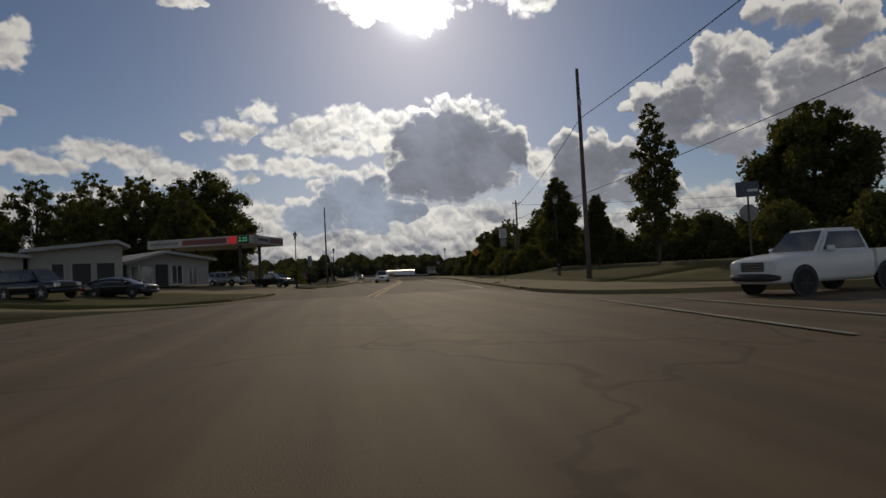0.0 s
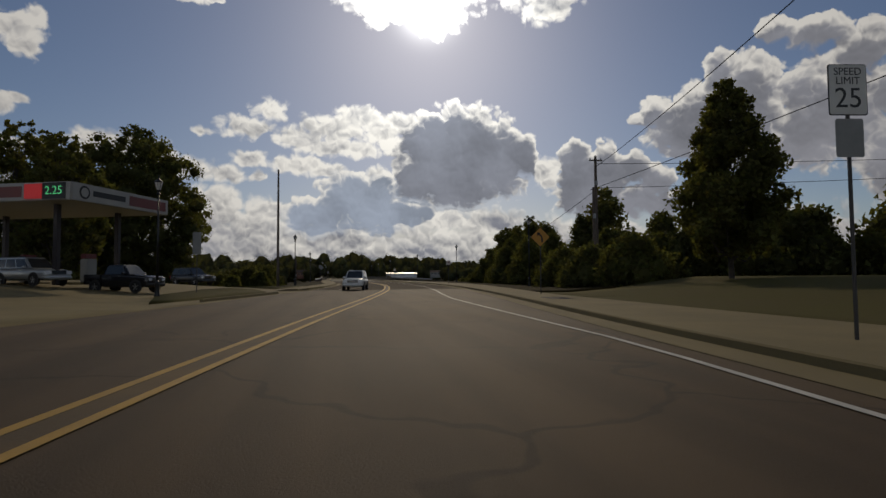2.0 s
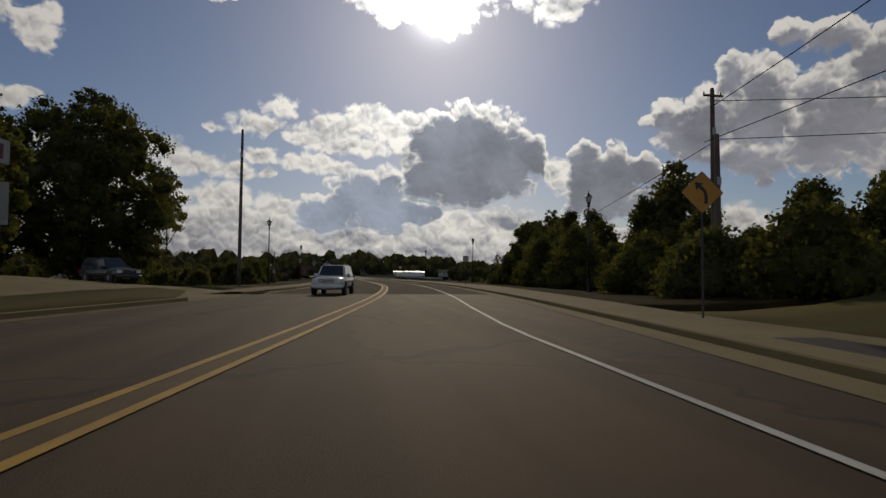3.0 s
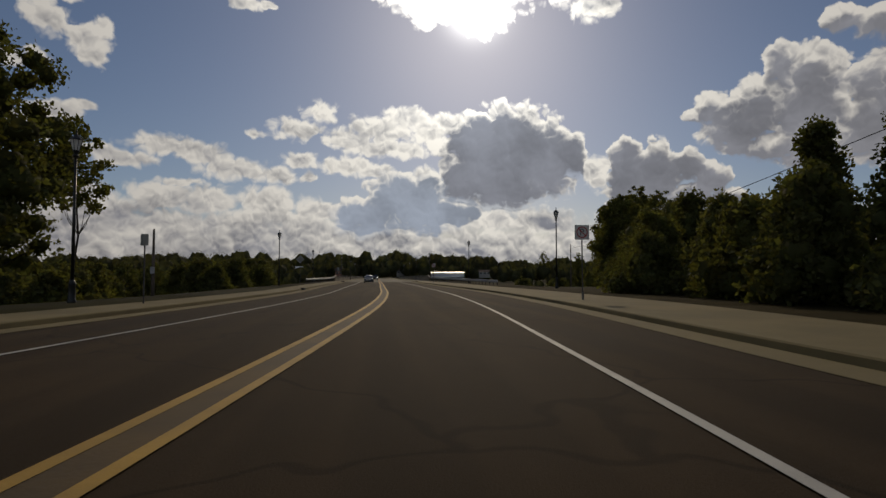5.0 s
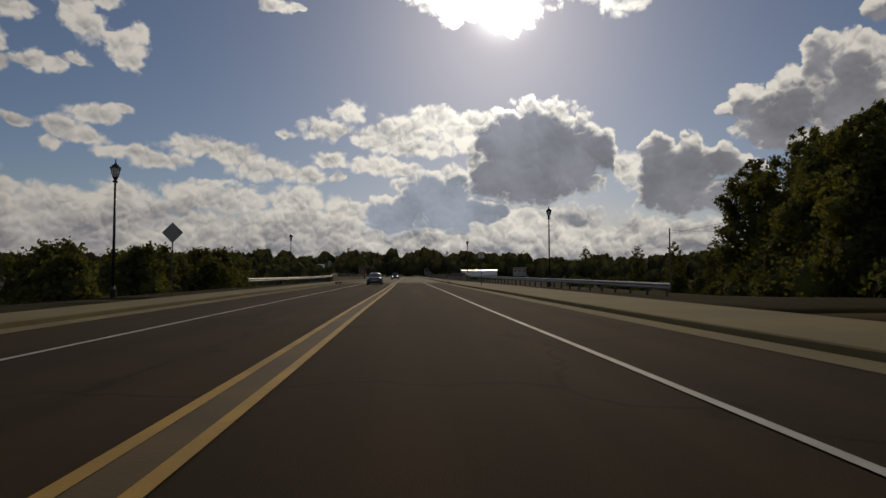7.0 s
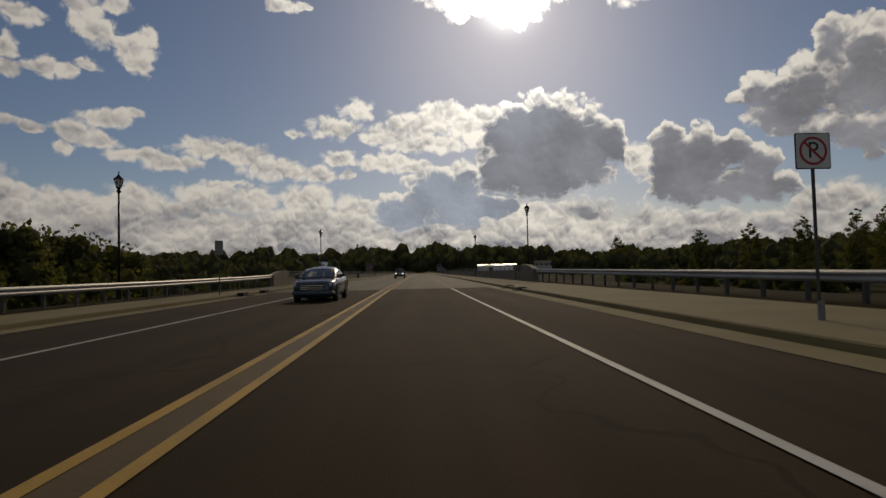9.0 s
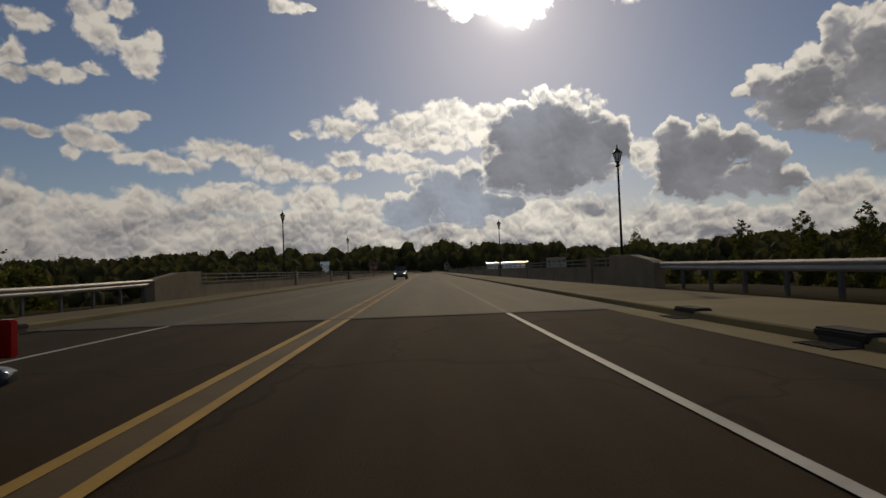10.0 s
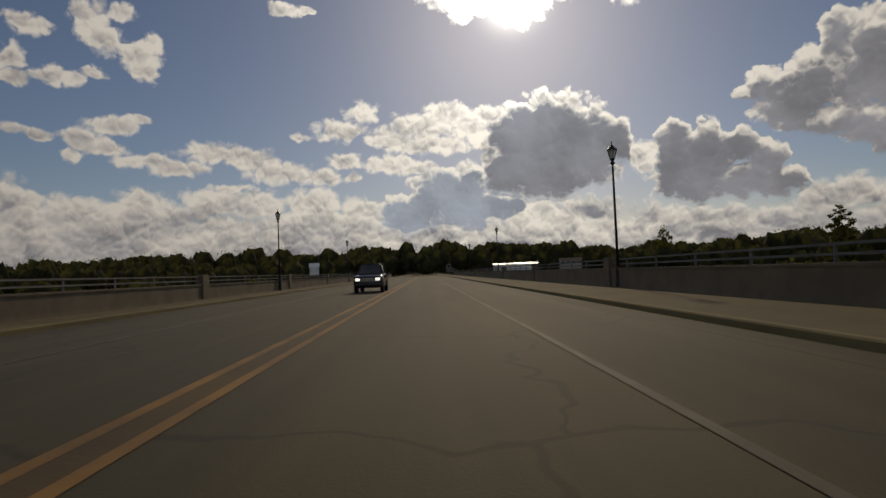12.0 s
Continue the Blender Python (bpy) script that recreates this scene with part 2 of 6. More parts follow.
def material(name, base, rough=0.8, metal=0.0, vary=0.25, scale=3.0, coarse=0.25, bump=0.2, tint=None, spec=0.5, island=0.0, coords="Object"):
    """Base colour broken up by fine grain and by larger stains, with relief."""
    m = bpy.data.materials.new(name)
    m.use_nodes = True
    t = Nodes(m.node_tree)
    b = t.n["Principled BSDF"]
    at = t.add("ShaderNodeTexCoord").outputs[coords]
    fine = t.noise(at, scale * 8, 5.0, 0.65)
    broad = t.noise(at, scale * coarse, 4.0, 0.6)
    r, g, bl = base
    light = (min(1, r * (1 + vary)), min(1, g * (1 + vary)), min(1, bl * (1 + vary)), 1)
    dark = tint + (1,) if tint else (r * (1 - vary), g * (1 - vary), bl * (1 - vary), 1)
    colour = t.mix(t.smooth(broad, 0.3, 0.7), dark, light)
    colour = t.mix(t.math("MULTIPLY", t.smooth(fine, 0.35, 0.75), 0.5), colour, (r, g, bl, 1))
    if island:
        geo = t.add("ShaderNodeNewGeometry").outputs["Random Per Island"]
        hsv = t.add("ShaderNodeHueSaturation")
        t.put(hsv.inputs["Value"], t.math("ADD", 1 - island / 2, t.math("MULTIPLY", geo, island)))
        t.put(hsv.inputs["Hue"], t.math("ADD", 0.48, t.math("MULTIPLY", geo, 0.04)))
        t.put(hsv.inputs["Color"], colour)
        colour = hsv.outputs[0]
    t.put(b.inputs["Base Color"], colour)
    t.put(b.inputs["Roughness"], t.math("ADD", rough - 0.06, t.math("MULTIPLY", broad, 0.12), clamp=True))
    b.inputs["Metallic"].default_value = metal
    b.inputs["Specular IOR Level"].default_value = spec
    if bump:
        relief = t.add("ShaderNodeBump")
        relief.inputs["Strength"].default_value = bump
        relief.inputs["Distance"].default_value = 0.02
        t.put(relief.inputs["Height"], fine)
        t.put(b.inputs["Normal"], relief.outputs[0])
    return m


def leaf_material(name, base, island=0.6):
    m = material(name, base, rough=0.8, vary=0.3, scale=0.3, coarse=0.6, bump=0, island=island, spec=0.1)
    t = Nodes(m.node_tree)
    b = t.n["Principled BSDF"]
    through_leaf = t.add("ShaderNodeBsdfTranslucent")
    colour = b.inputs["Base Color"].links[0].from_socket
    warm = t.mix(1.0, colour, (1.25, 1.25, 0.5, 1), "MULTIPLY")
    t.put(through_leaf.inputs[0], warm)
    both = t.add("ShaderNodeMixShader")
    both.inputs[0].default_value = 0.52
    t.l.new(b.outputs[0], both.inputs[1])
    t.l.new(through_leaf.outputs[0], both.inputs[2])
    t.l.new(both.outputs[0], t.n["Material Output"].inputs[0])
    return m


def glass_material(name, tint=(0.03, 0.035, 0.04)):
    m = material(name, tint, rough=0.08, vary=0.1, bump=0, spec=0.8)
    return m


def glow_material(name, colour, power):
    m = bpy.data.materials.new(name)
    m.use_nodes = True
    b = m.node_tree.nodes["Principled BSDF"]
    b.inputs["Base Color"].default_value = (*colour, 1)
    b.inputs["Emission Color"].default_value = (*colour, 1)
    b.inputs["Emission Strength"].default_value = power
    return m


def paint(name, base, rough=0.25, metal=0.0):
    m = material(name, base, rough=rough, metal=metal, vary=0.06, scale=1.0, bump=0.0)
    m.node_tree.nodes["Principled BSDF"].inputs["Coat Weight"].default_value = 0.25
    return m


def asphalt_material(name, base, **more):
    """Asphalt with lanes worn paler along the way of travel and a web of fine cracks."""
    m = material(name, base, **more)
    t = Nodes(m.node_tree)
    b = t.n["Principled BSDF"]
    at = t.add("ShaderNodeTexCoord").outputs["Object"]
    long = t.add("ShaderNodeVectorMath", operation="MULTIPLY")
    t.put(long.inputs[0], at)
    long.inputs[1].default_value = (0.9, 0.035, 1)
    tracks = t.smooth(t.noise(long.outputs[0], 1.0, 3.0, 0.5), 0.35, 0.68, 0.78, 1.22)
    cells = t.add("ShaderNodeTexVoronoi", feature="DISTANCE_TO_EDGE")
    bent = t.add("ShaderNodeVectorMath", operation="MULTIPLY_ADD")
    wander = t.add("ShaderNodeTexNoise")
    t.put(wander.inputs["Vector"], at)
    wander.inputs["Scale"].default_value = 0.6
    t.put(bent.inputs[0], wander.outputs["Color"])
    bent.inputs[1].default_value = (2.5, 2.5, 0)
    t.put(bent.inputs[2], at)
    t.put(cells.inputs["Vector"], bent.outputs[0])
    cells.inputs["Scale"].default_value = 0.16
    crack = t.smooth(cells.outputs["Distance"], 0.004, 0.012, 0.62, 1.0)
    shade = t.add("ShaderNodeVectorMath", operation="SCALE")
    t.put(shade.inputs[0], b.inputs["Base Color"].links[0].from_socket)
    t.put(shade.inputs["Scale"], t.math("MULTIPLY", tracks, crack))
    t.put(b.inputs["Base Color"], shade.outputs[0])
    return m


ASPHALT = asphalt_material("asphalt", (0.041, 0.026, 0.0115), rough=0.92, spec=0.12, vary=0.22, scale=6, coarse=0.03, bump=0.5)
# sun and windscreen glare is put into the next two asphalt colours
ASPHALT_GLARE = asphalt_material("worn_junction_asphalt_glare", (0.118, 0.082, 0.041), rough=0.76, spec=0.25, vary=0.16, scale=6, coarse=0.03, bump=0.5)
ASPHALT_HALF_GLARE = asphalt_material("worn_asphalt_half_glare", (0.070, 0.046, 0.022), rough=0.80, spec=0.24, vary=0.2, scale=6, coarse=0.03, bump=0.5)
CONCRETE = material("concrete", (0.205, 0.165, 0.080), rough=0.9, spec=0.2, vary=0.15, scale=3, coarse=0.1, bump=0.25)
DECK = asphalt_material("bridge_concrete", (0.057, 0.046, 0.0150), rough=0.85, vary=0.12, scale=4, coarse=0.05, bump=0.3)
BRIDGE_WALK = material("bridge_pavement_concrete", (0.140, 0.113, 0.056), rough=0.9, spec=0.2, vary=0.18, scale=3, coarse=0.1, bump=0.25)
WALL = material("parapet_concrete", (0.17, 0.135, 0.088), rough=0.85, vary=0.2, scale=2, coarse=0.4, bump=0.2)
GRASS = material("mown_grass", (0.075, 0.068, 0.024), rough=0.95, spec=0.05, vary=0.35, scale=2, coarse=0.15, bump=0.6, tint=(0.10, 0.085, 0.035))
EARTH = material("rough_ground", (0.042, 0.038, 0.018), rough=0.95, spec=0.03, vary=0.4, scale=0.6, coarse=0.1, bump=0.6)
DRY_GRASS = material("dry_rough_grass", (0.040, 0.031, 0.012), rough=0.95, spec=0.03, vary=0.35, scale=2, coarse=0.15, bump=0.7)
CROSS_LINE = material("worn_crosswalk_paint", (0.30, 0.27, 0.20), rough=0.76, spec=0.25, vary=0.35, scale=4, bump=0.3)
YELLOW = material("yellow_line_paint", (0.42, 0.245, 0.03), rough=0.75, vary=0.2, scale=3, bump=0.3)
WHITE_LINE = material("white_line_paint", (0.48, 0.46, 0.40), rough=0.7, vary=0.2, scale=3, bump=0.3)
FADED_YELLOW = material("faded_yellow_line_paint", (0.25, 0.125, 0.020), rough=0.8, vary=0.4, scale=2, bump=0.3)
YELLOW_STAIN = material("old_yellow_paint_stain", (0.088, 0.052, 0.011), rough=0.85, vary=0.35, scale=2, bump=0.3)
FADED_LINE = material("faded_white_line_paint", (0.105, 0.088, 0.052), rough=0.8, vary=0.3, scale=3, bump=0.3)
COLUMN_DARK = material("dark_column_paint", (0.035, 0.025, 0.024), rough=0.5, vary=0.15, scale=3, bump=0)
IRON = material("cast_iron", (0.020, 0.016, 0.013), rough=0.9, metal=0.1, vary=0.3, scale=5)
LAMP_BLACK = material("lamp_post_paint", (0.02, 0.02, 0.02), rough=0.4, metal=0.3, vary=0.2, scale=4, bump=0.05)
LAMP_GLASS = material("lantern_glass", (0.62, 0.60, 0.55), rough=0.2, vary=0.1, bump=0.0)
WOODPOLE = material("weathered_pole_wood", (0.11, 0.085, 0.065), rough=0.9, vary=0.35, scale=4, bump=0.5)
CABLE = material("cable", (0.02, 0.02, 0.02), rough=0.95, spec=0.03, vary=0.1, bump=0)
STEEL = material("galvanised_steel", (0.34, 0.335, 0.32), rough=0.58, metal=0.6, vary=0.15, scale=3, bump=0.05)
POST_STEEL = material("weathered_sign_post_steel", (0.075, 0.07, 0.065), rough=0.7, metal=0.3, vary=0.2, scale=4, bump=0.05)
RAIL_METAL = material("dull_rail_metal", (0.15, 0.145, 0.135), rough=0.65, metal=0.4, vary=0.2, scale=3, bump=0.05)
SIGN_BACK = material("sign_back_aluminium", (0.20, 0.20, 0.19), rough=0.5, metal=0.5, vary=0.15, scale=5, bump=0.02)
SIGN_WHITE = material("sign_white", (0.55, 0.54, 0.50), rough=0.45, vary=0.06, scale=6, bump=0)
PANEL_BLUE = material("blue_grey_panel", (0.05, 0.06, 0.085), rough=0.5, vary=0.15, scale=5, bump=0.02)
SIGN_BLACK = material("sign_black", (0.015, 0.015, 0.015), rough=0.5, vary=0.05, bump=0)
SIGN_YELLOW = material("sign_yellow", (0.45, 0.21, 0.015), rough=0.45, vary=0.08, scale=6, bump=0)
SIGN_RED = material("sign_red", (0.35, 0.02, 0.02), rough=0.45, vary=0.08, scale=6, bump=0)
BARK = material("bark", (0.06, 0.048, 0.036), rough=0.95, vary=0.4, scale=6, bump=0.7)
LEAF_DARK = leaf_material("dark_leaves", (0.102, 0.103, 0.038))
LEAF_MID = leaf_material("broad_leaves", (0.120, 0.117, 0.040))
LEAF_OLIVE = leaf_material("olive_leaves", (0.118, 0.116, 0.046))
LEAF_FAR = leaf_material("far_leaves", (0.074, 0.074, 0.036), island=0.35)
RENDER_WHITE = material("white_painted_wall", (0.30, 0.29, 0.26), rough=0.8, vary=0.1, scale=2, bump=0.1)
ROOF_FELT = material("roof_edge", (0.32, 0.32, 0.30), rough=0.8, vary=0.15, scale=2, bump=0.1)
# near-black colour standing in for the shade inside hollows
SHADE_INSIDE = material("opening_shade", (0.02, 0.02, 0.02), rough=0.6, vary=0.2, bump=0)
CANOPY_WHITE = material("canopy_fascia_white", (0.36, 0.345, 0.31), rough=0.5, vary=0.06, scale=2, bump=0)
CANOPY_RED = material("canopy_fascia_maroon", (0.16, 0.035, 0.03), rough=0.5, vary=0.08, scale=2, bump=0)
TYRE = material("tyre_rubber", (0.015, 0.015, 0.015), rough=0.85, vary=0.2, scale=8)
RIM = material("wheel_alloy", (0.45, 0.45, 0.46), rough=0.3, metal=0.9, vary=0.1, bump=0)
CAR_GLASS = glass_material("car_window")
HEADLIGHT = material("headlight_lens", (0.75, 0.75, 0.75), rough=0.1, vary=0.05, bump=0)
TAIL = material("tail_light_lens", (0.35, 0.01, 0.01), rough=0.15, vary=0.05, bump=0)
CHROME = material("chrome_trim", (0.6, 0.6, 0.6), rough=0.18, metal=1.0, vary=0.05, bump=0)
BLACK_TRIM = material("black_plastic_trim", (0.02, 0.02, 0.02), rough=0.6, vary=0.1, bump=0)
ROOF_BROWN = material("brown_shingles", (0.075, 0.048, 0.036), rough=0.9, vary=0.3, scale=3, bump=0.4)
BRICK = material("brick_wall", (0.20, 0.09, 0.06), rough=0.9, vary=0.25, scale=4, bump=0.3)

# ---- mesh helpers ----


def mesh_from(name, verts, faces, mat, smooth=False):
    me = bpy.data.meshes.new(name)
    me.from_pydata([tuple(v) for v in verts], [], faces)
    me.materials.append(mat)
    if smooth:
        me.polygons.foreach_set("use_smooth", [True] * len(me.polygons))
    me.update()
    return me


def part(name, bm, mat, parent=None, label="", smooth=False):
    """Links a bmesh as one mesh object, under a thing or a part where a parent is given."""
    me = bpy.data.meshes.new(name)
    bmesh.ops.recalc_face_normals(bm, faces=bm.faces)
    bm.to_mesh(me)
    bm.free()
    me.materials.append(mat)
    if smooth:
        me.polygons.foreach_set("use_smooth", [True] * len(me.polygons))
    ob = new(name, me)
    ob.parent = parent
    if label:
        ob["label"] = label
    return ob


def piece(name, me, parent, m):
    """An object on a shared mesh, under parent, at the local pose m."""
    ob = new(name, me)
    ob.parent = parent
    ob.matrix_basis = m
    return ob


def box(x0, x1, y0, y1, z0, z1, bevel=0.0, bm=None):
    bm = bm or bmesh.new()
    m = Matrix.Translation(((x0 + x1) / 2, (y0 + y1) / 2, (z0 + z1) / 2)) @ Matrix.Diagonal((x1 - x0, y1 - y0, z1 - z0, 1))
    made = bmesh.ops.create_cube(bm, size=1, matrix=m)
    if bevel:
        edges = list({e for v in made["verts"] for e in v.link_edges})
        bmesh.ops.bevel(bm, geom=edges, offset=bevel, segments=2, affect="EDGES")
    return bm


def rod(a, b, r0, r1=None, sides=8, bm=None):
    """A tapered round bar from a to b."""
    bm = bm or bmesh.new()
    a, b = Vector(a), Vector(b)
    turn = (b - a).to_track_quat("Z", "Y").to_matrix().to_4x4()
    m = Matrix.Translation((a + b) / 2) @ turn
    bmesh.ops.create_cone(bm, cap_ends=True, segments=sides, radius1=r0, radius2=r0 if r1 is None else r1, depth=(b - a).length, matrix=m)
    return bm


def lathe(profile, sides=16, bm=None):
    """A turned form from (radius, z) pairs."""
    bm = bm or bmesh.new()
    rings = []
    for r, z in profile:
        rings.append([bm.verts.new((r * math.cos(2 * math.pi * i / sides), r * math.sin(2 * math.pi * i / sides), z)) for i in range(sides)])
    for p, q in zip(rings, rings[1:]):
        for i in range(sides):
            bm.faces.new((p[i], p[(i + 1) % sides], q[(i + 1) % sides], q[i]))
    bm.faces.new(rings[0][::-1])
    bm.faces.new(rings[-1])
    return bm


def prism(outline, y0, y1, bm=None):
    """An (x, z) outline drawn out from y0 to y1."""
    bm = bm or bmesh.new()
    a = [bm.verts.new((x, y0, z)) for x, z in outline]
    b = [bm.verts.new((x, y1, z)) for x, z in outline]
    n = len(outline)
    bm.faces.new(a[::-1])
    bm.faces.new(b)
    for i in range(n):
        bm.faces.new((a[i], a[(i + 1) % n], b[(i + 1) % n], b[i]))
    return bm


def empty(name, m, label, category, group="", kind=""):
    ob = new(name)
    ob.empty_display_size = 0.3
    ob.matrix_basis = m
    return tagged(ob, label, category, group, kind)


# ---- the line of the road ----
Y_KNOTS = [-420, -180, -134, -115, -98, -80, -63, -45, -31, -15, 0, 25, 54, 83, 128, 400, 640]
X_KNOTS = [-63.0, -24.5, -17.0, -13.9, -11.2, -8.5, -5.75, -3.2, -1.75, -0.55, -0.08, -0.1, -0.15, -0.4, -0.6, -1.2, -2.0]


def spline(y, ys, xs):
    """Monotone-free cubic through knots (finite-difference tangents)."""
    y = np.asarray(y, float)
    ys, xs = np.asarray(ys, float), np.asarray(xs, float)
    m = np.gradient(xs, ys)
    i = np.clip(np.searchsorted(ys, y) - 1, 0, len(ys) - 2)
    h = ys[i + 1] - ys[i]
    u = (y - ys[i]) / h
    return (2 * u**3 - 3 * u**2 + 1) * xs[i] + (u**3 - 2 * u**2 + u) * h * m[i] + (-2 * u**3 + 3 * u**2) * xs[i + 1] + (u**3 - u**2) * h * m[i + 1]


def centre(y):
    return spline(y, Y_KNOTS, X_KNOTS)


def offs(y, table):
    ys, vs = zip(*table)
    return np.interp(np.asarray(y, float), ys, vs)


EDGE_R = [(-104, 7.55), (-96, 7.6), (-86, 7.4), (-66, 7.3), (-30, 7.1), (5, 7.4), (60, 6.9), (128, 7.2), (700, 7.2)]
LINE_R = [(-98, 7.0), (-87, 6.9), (-66, 4.7), (-57, 4.45), (-30, 4.4), (0, 4.6), (54, 4.4), (83, 4.4), (128, 4.5), (700, 4.4)]
WALK_R = [(-110, 13.6), (-88, 12.6), (-65, 10.6), (-45, 11.0), (-20, 12.2), (15, 12.0), (60, 12.0), (95, 11.4), (128, 11.2), (700, 11.2)]
EDGE_L = [(-130, -9.0), (-60, -7.6), (-25, -6.9), (5, -6.4), (40, -7.2), (80, -7.5), (128, -7.6), (700, -7.6)]
LINE_L = [(-40, -4.6), (0, -4.0), (54, -4.3), (128, -4.4), (700, -4.4)]
WALK_L = [(-130, -12.0), (-60, -10.6), (-20, -9.9), (5, -9.2), (40, -10.4), (80, -11.0), (128, -11.0), (700, -11.0)]
GUTTER = 0.75
KERB_W = 0.18


def ribbon(name, y0, y1, left, right, z, mat, step=3.0, parent=None, rows_z=None):
    """A flat strip between two lines that run along the road."""
    n = max(2, int((y1 - y0) / step) + 1)
    ys = np.linspace(y0, y1, n)
    a, b = left(ys), right(ys)
    verts = [(a[i], ys[i], z) for i in range(n)] + [(b[i], ys[i], z) for i in range(n)]
    faces = [(i, n + i, n + i + 1, i + 1) for i in range(n - 1)]
    ob = new(name, mesh_from(name, verts, faces, mat))
    ob.parent = parent
    return ob


def bar_along(name, y0, y1, profile, line, mat, step=3.0, parent=None):
    """A solid with an (offset, z) profile that runs along a line beside the road."""
    n = max(2, int((y1 - y0) / step) + 1)
    ys = np.linspace(y0, y1, n)
    xs = line(ys)
    k = len(profile)
    verts = [(xs[i] + dx, ys[i], z) for i in range(n) for dx, z in profile]
    faces = [(i * k + j, i * k + (j + 1) % k, (i + 1) * k + (j + 1) % k, (i + 1) * k + j) for i in range(n - 1) for j in range(k)]
    faces += [tuple(range(k))[::-1], tuple((n - 1) * k + j for j in range(k))]
    ob = new(name, mesh_from(name, verts, faces, mat))
    ob.parent = parent
    return ob


def at_line(table, add=0.0):
    return lambda y: centre(y) + offs(y, table) + add


def at_centre(add):
    return lambda y: centre(y) + add


# ---- ground ----


def ground_height(x, y):
    s = x - centre(np.clip(y, -420, 640))
    side = np.abs(s)
    z = np.full_like(s, -0.12)
    far = lambda a, b, v: np.clip((v - a) / (b - a), 0, 1) ** 2 * (3 - 2 * np.clip((v - a) / (b - a), 0, 1))
    # grassy bank to the right of the first stretch
    z = z + np.where(s > 0, far(13, 22, s) * (1 - far(-62, -45, y)) * far(-112, -98, y) * 0.95, 0)
    # the forecourt lies a little higher than the road
    z = z + np.where(s < 0, far(10.5, 30, -s) * far(-125, -105, y) * (1 - far(-36, -20, y)) * 1.15, 0)
    # the land falls away to the left beyond the forecourt, and both ways by the bridge
    z = z - np.where(s < 0, far(13, 34, -s) * far(-35, 0, y) * 4.5, 0)
    z = z - np.where(s > 0, far(15, 40, s) * far(30, 70, y) * 3.5, 0)
    z = z - far(12.5, 24, side) * far(98, 125, y) * (1 - far(300, 380, y)) * 5.0
    # low hills far off
    r = np.hypot(x, y - 100)
    z = z + far(450, 900, r) * (6 + 5 * np.sin(x * 0.004 + 1.3) + 4 * np.cos(y * 0.005))
    return z


def build_ground():
    near = np.concatenate([np.arange(-120, 120.1, 3.0)])
    out = np.array([135, 155, 180, 220, 280, 360, 480, 650, 900, 1300, 1900, 3000.0])
    xs = np.concatenate([-out[::-1], near, out])
    ys = np.concatenate([[-3000, -2000, -1200, -800, -500, -350, -250], np.arange(-200, 420.1, 4.0), [450, 500, 560, 640, 760, 900, 1100, 1400, 1900, 3000]])
    gx, gy = np.meshgrid(xs, ys)
    gz = ground_height(gx, gy)
    nx, ny = len(xs), len(ys)
    verts = np.stack([gx.ravel(), gy.ravel(), gz.ravel()], 1).tolist()
    faces = [(j * nx + i, j * nx + i + 1, (j + 1) * nx + i + 1, (j + 1) * nx + i) for j in range(ny - 1) for i in range(nx - 1)]
    ob = new("ground", mesh_from("ground", verts, faces, EARTH, smooth=True))
    tagged(ob, "rough green and brown ground under and around the road", "ground", kind="structure")


build_ground()


JOINT = 89.8


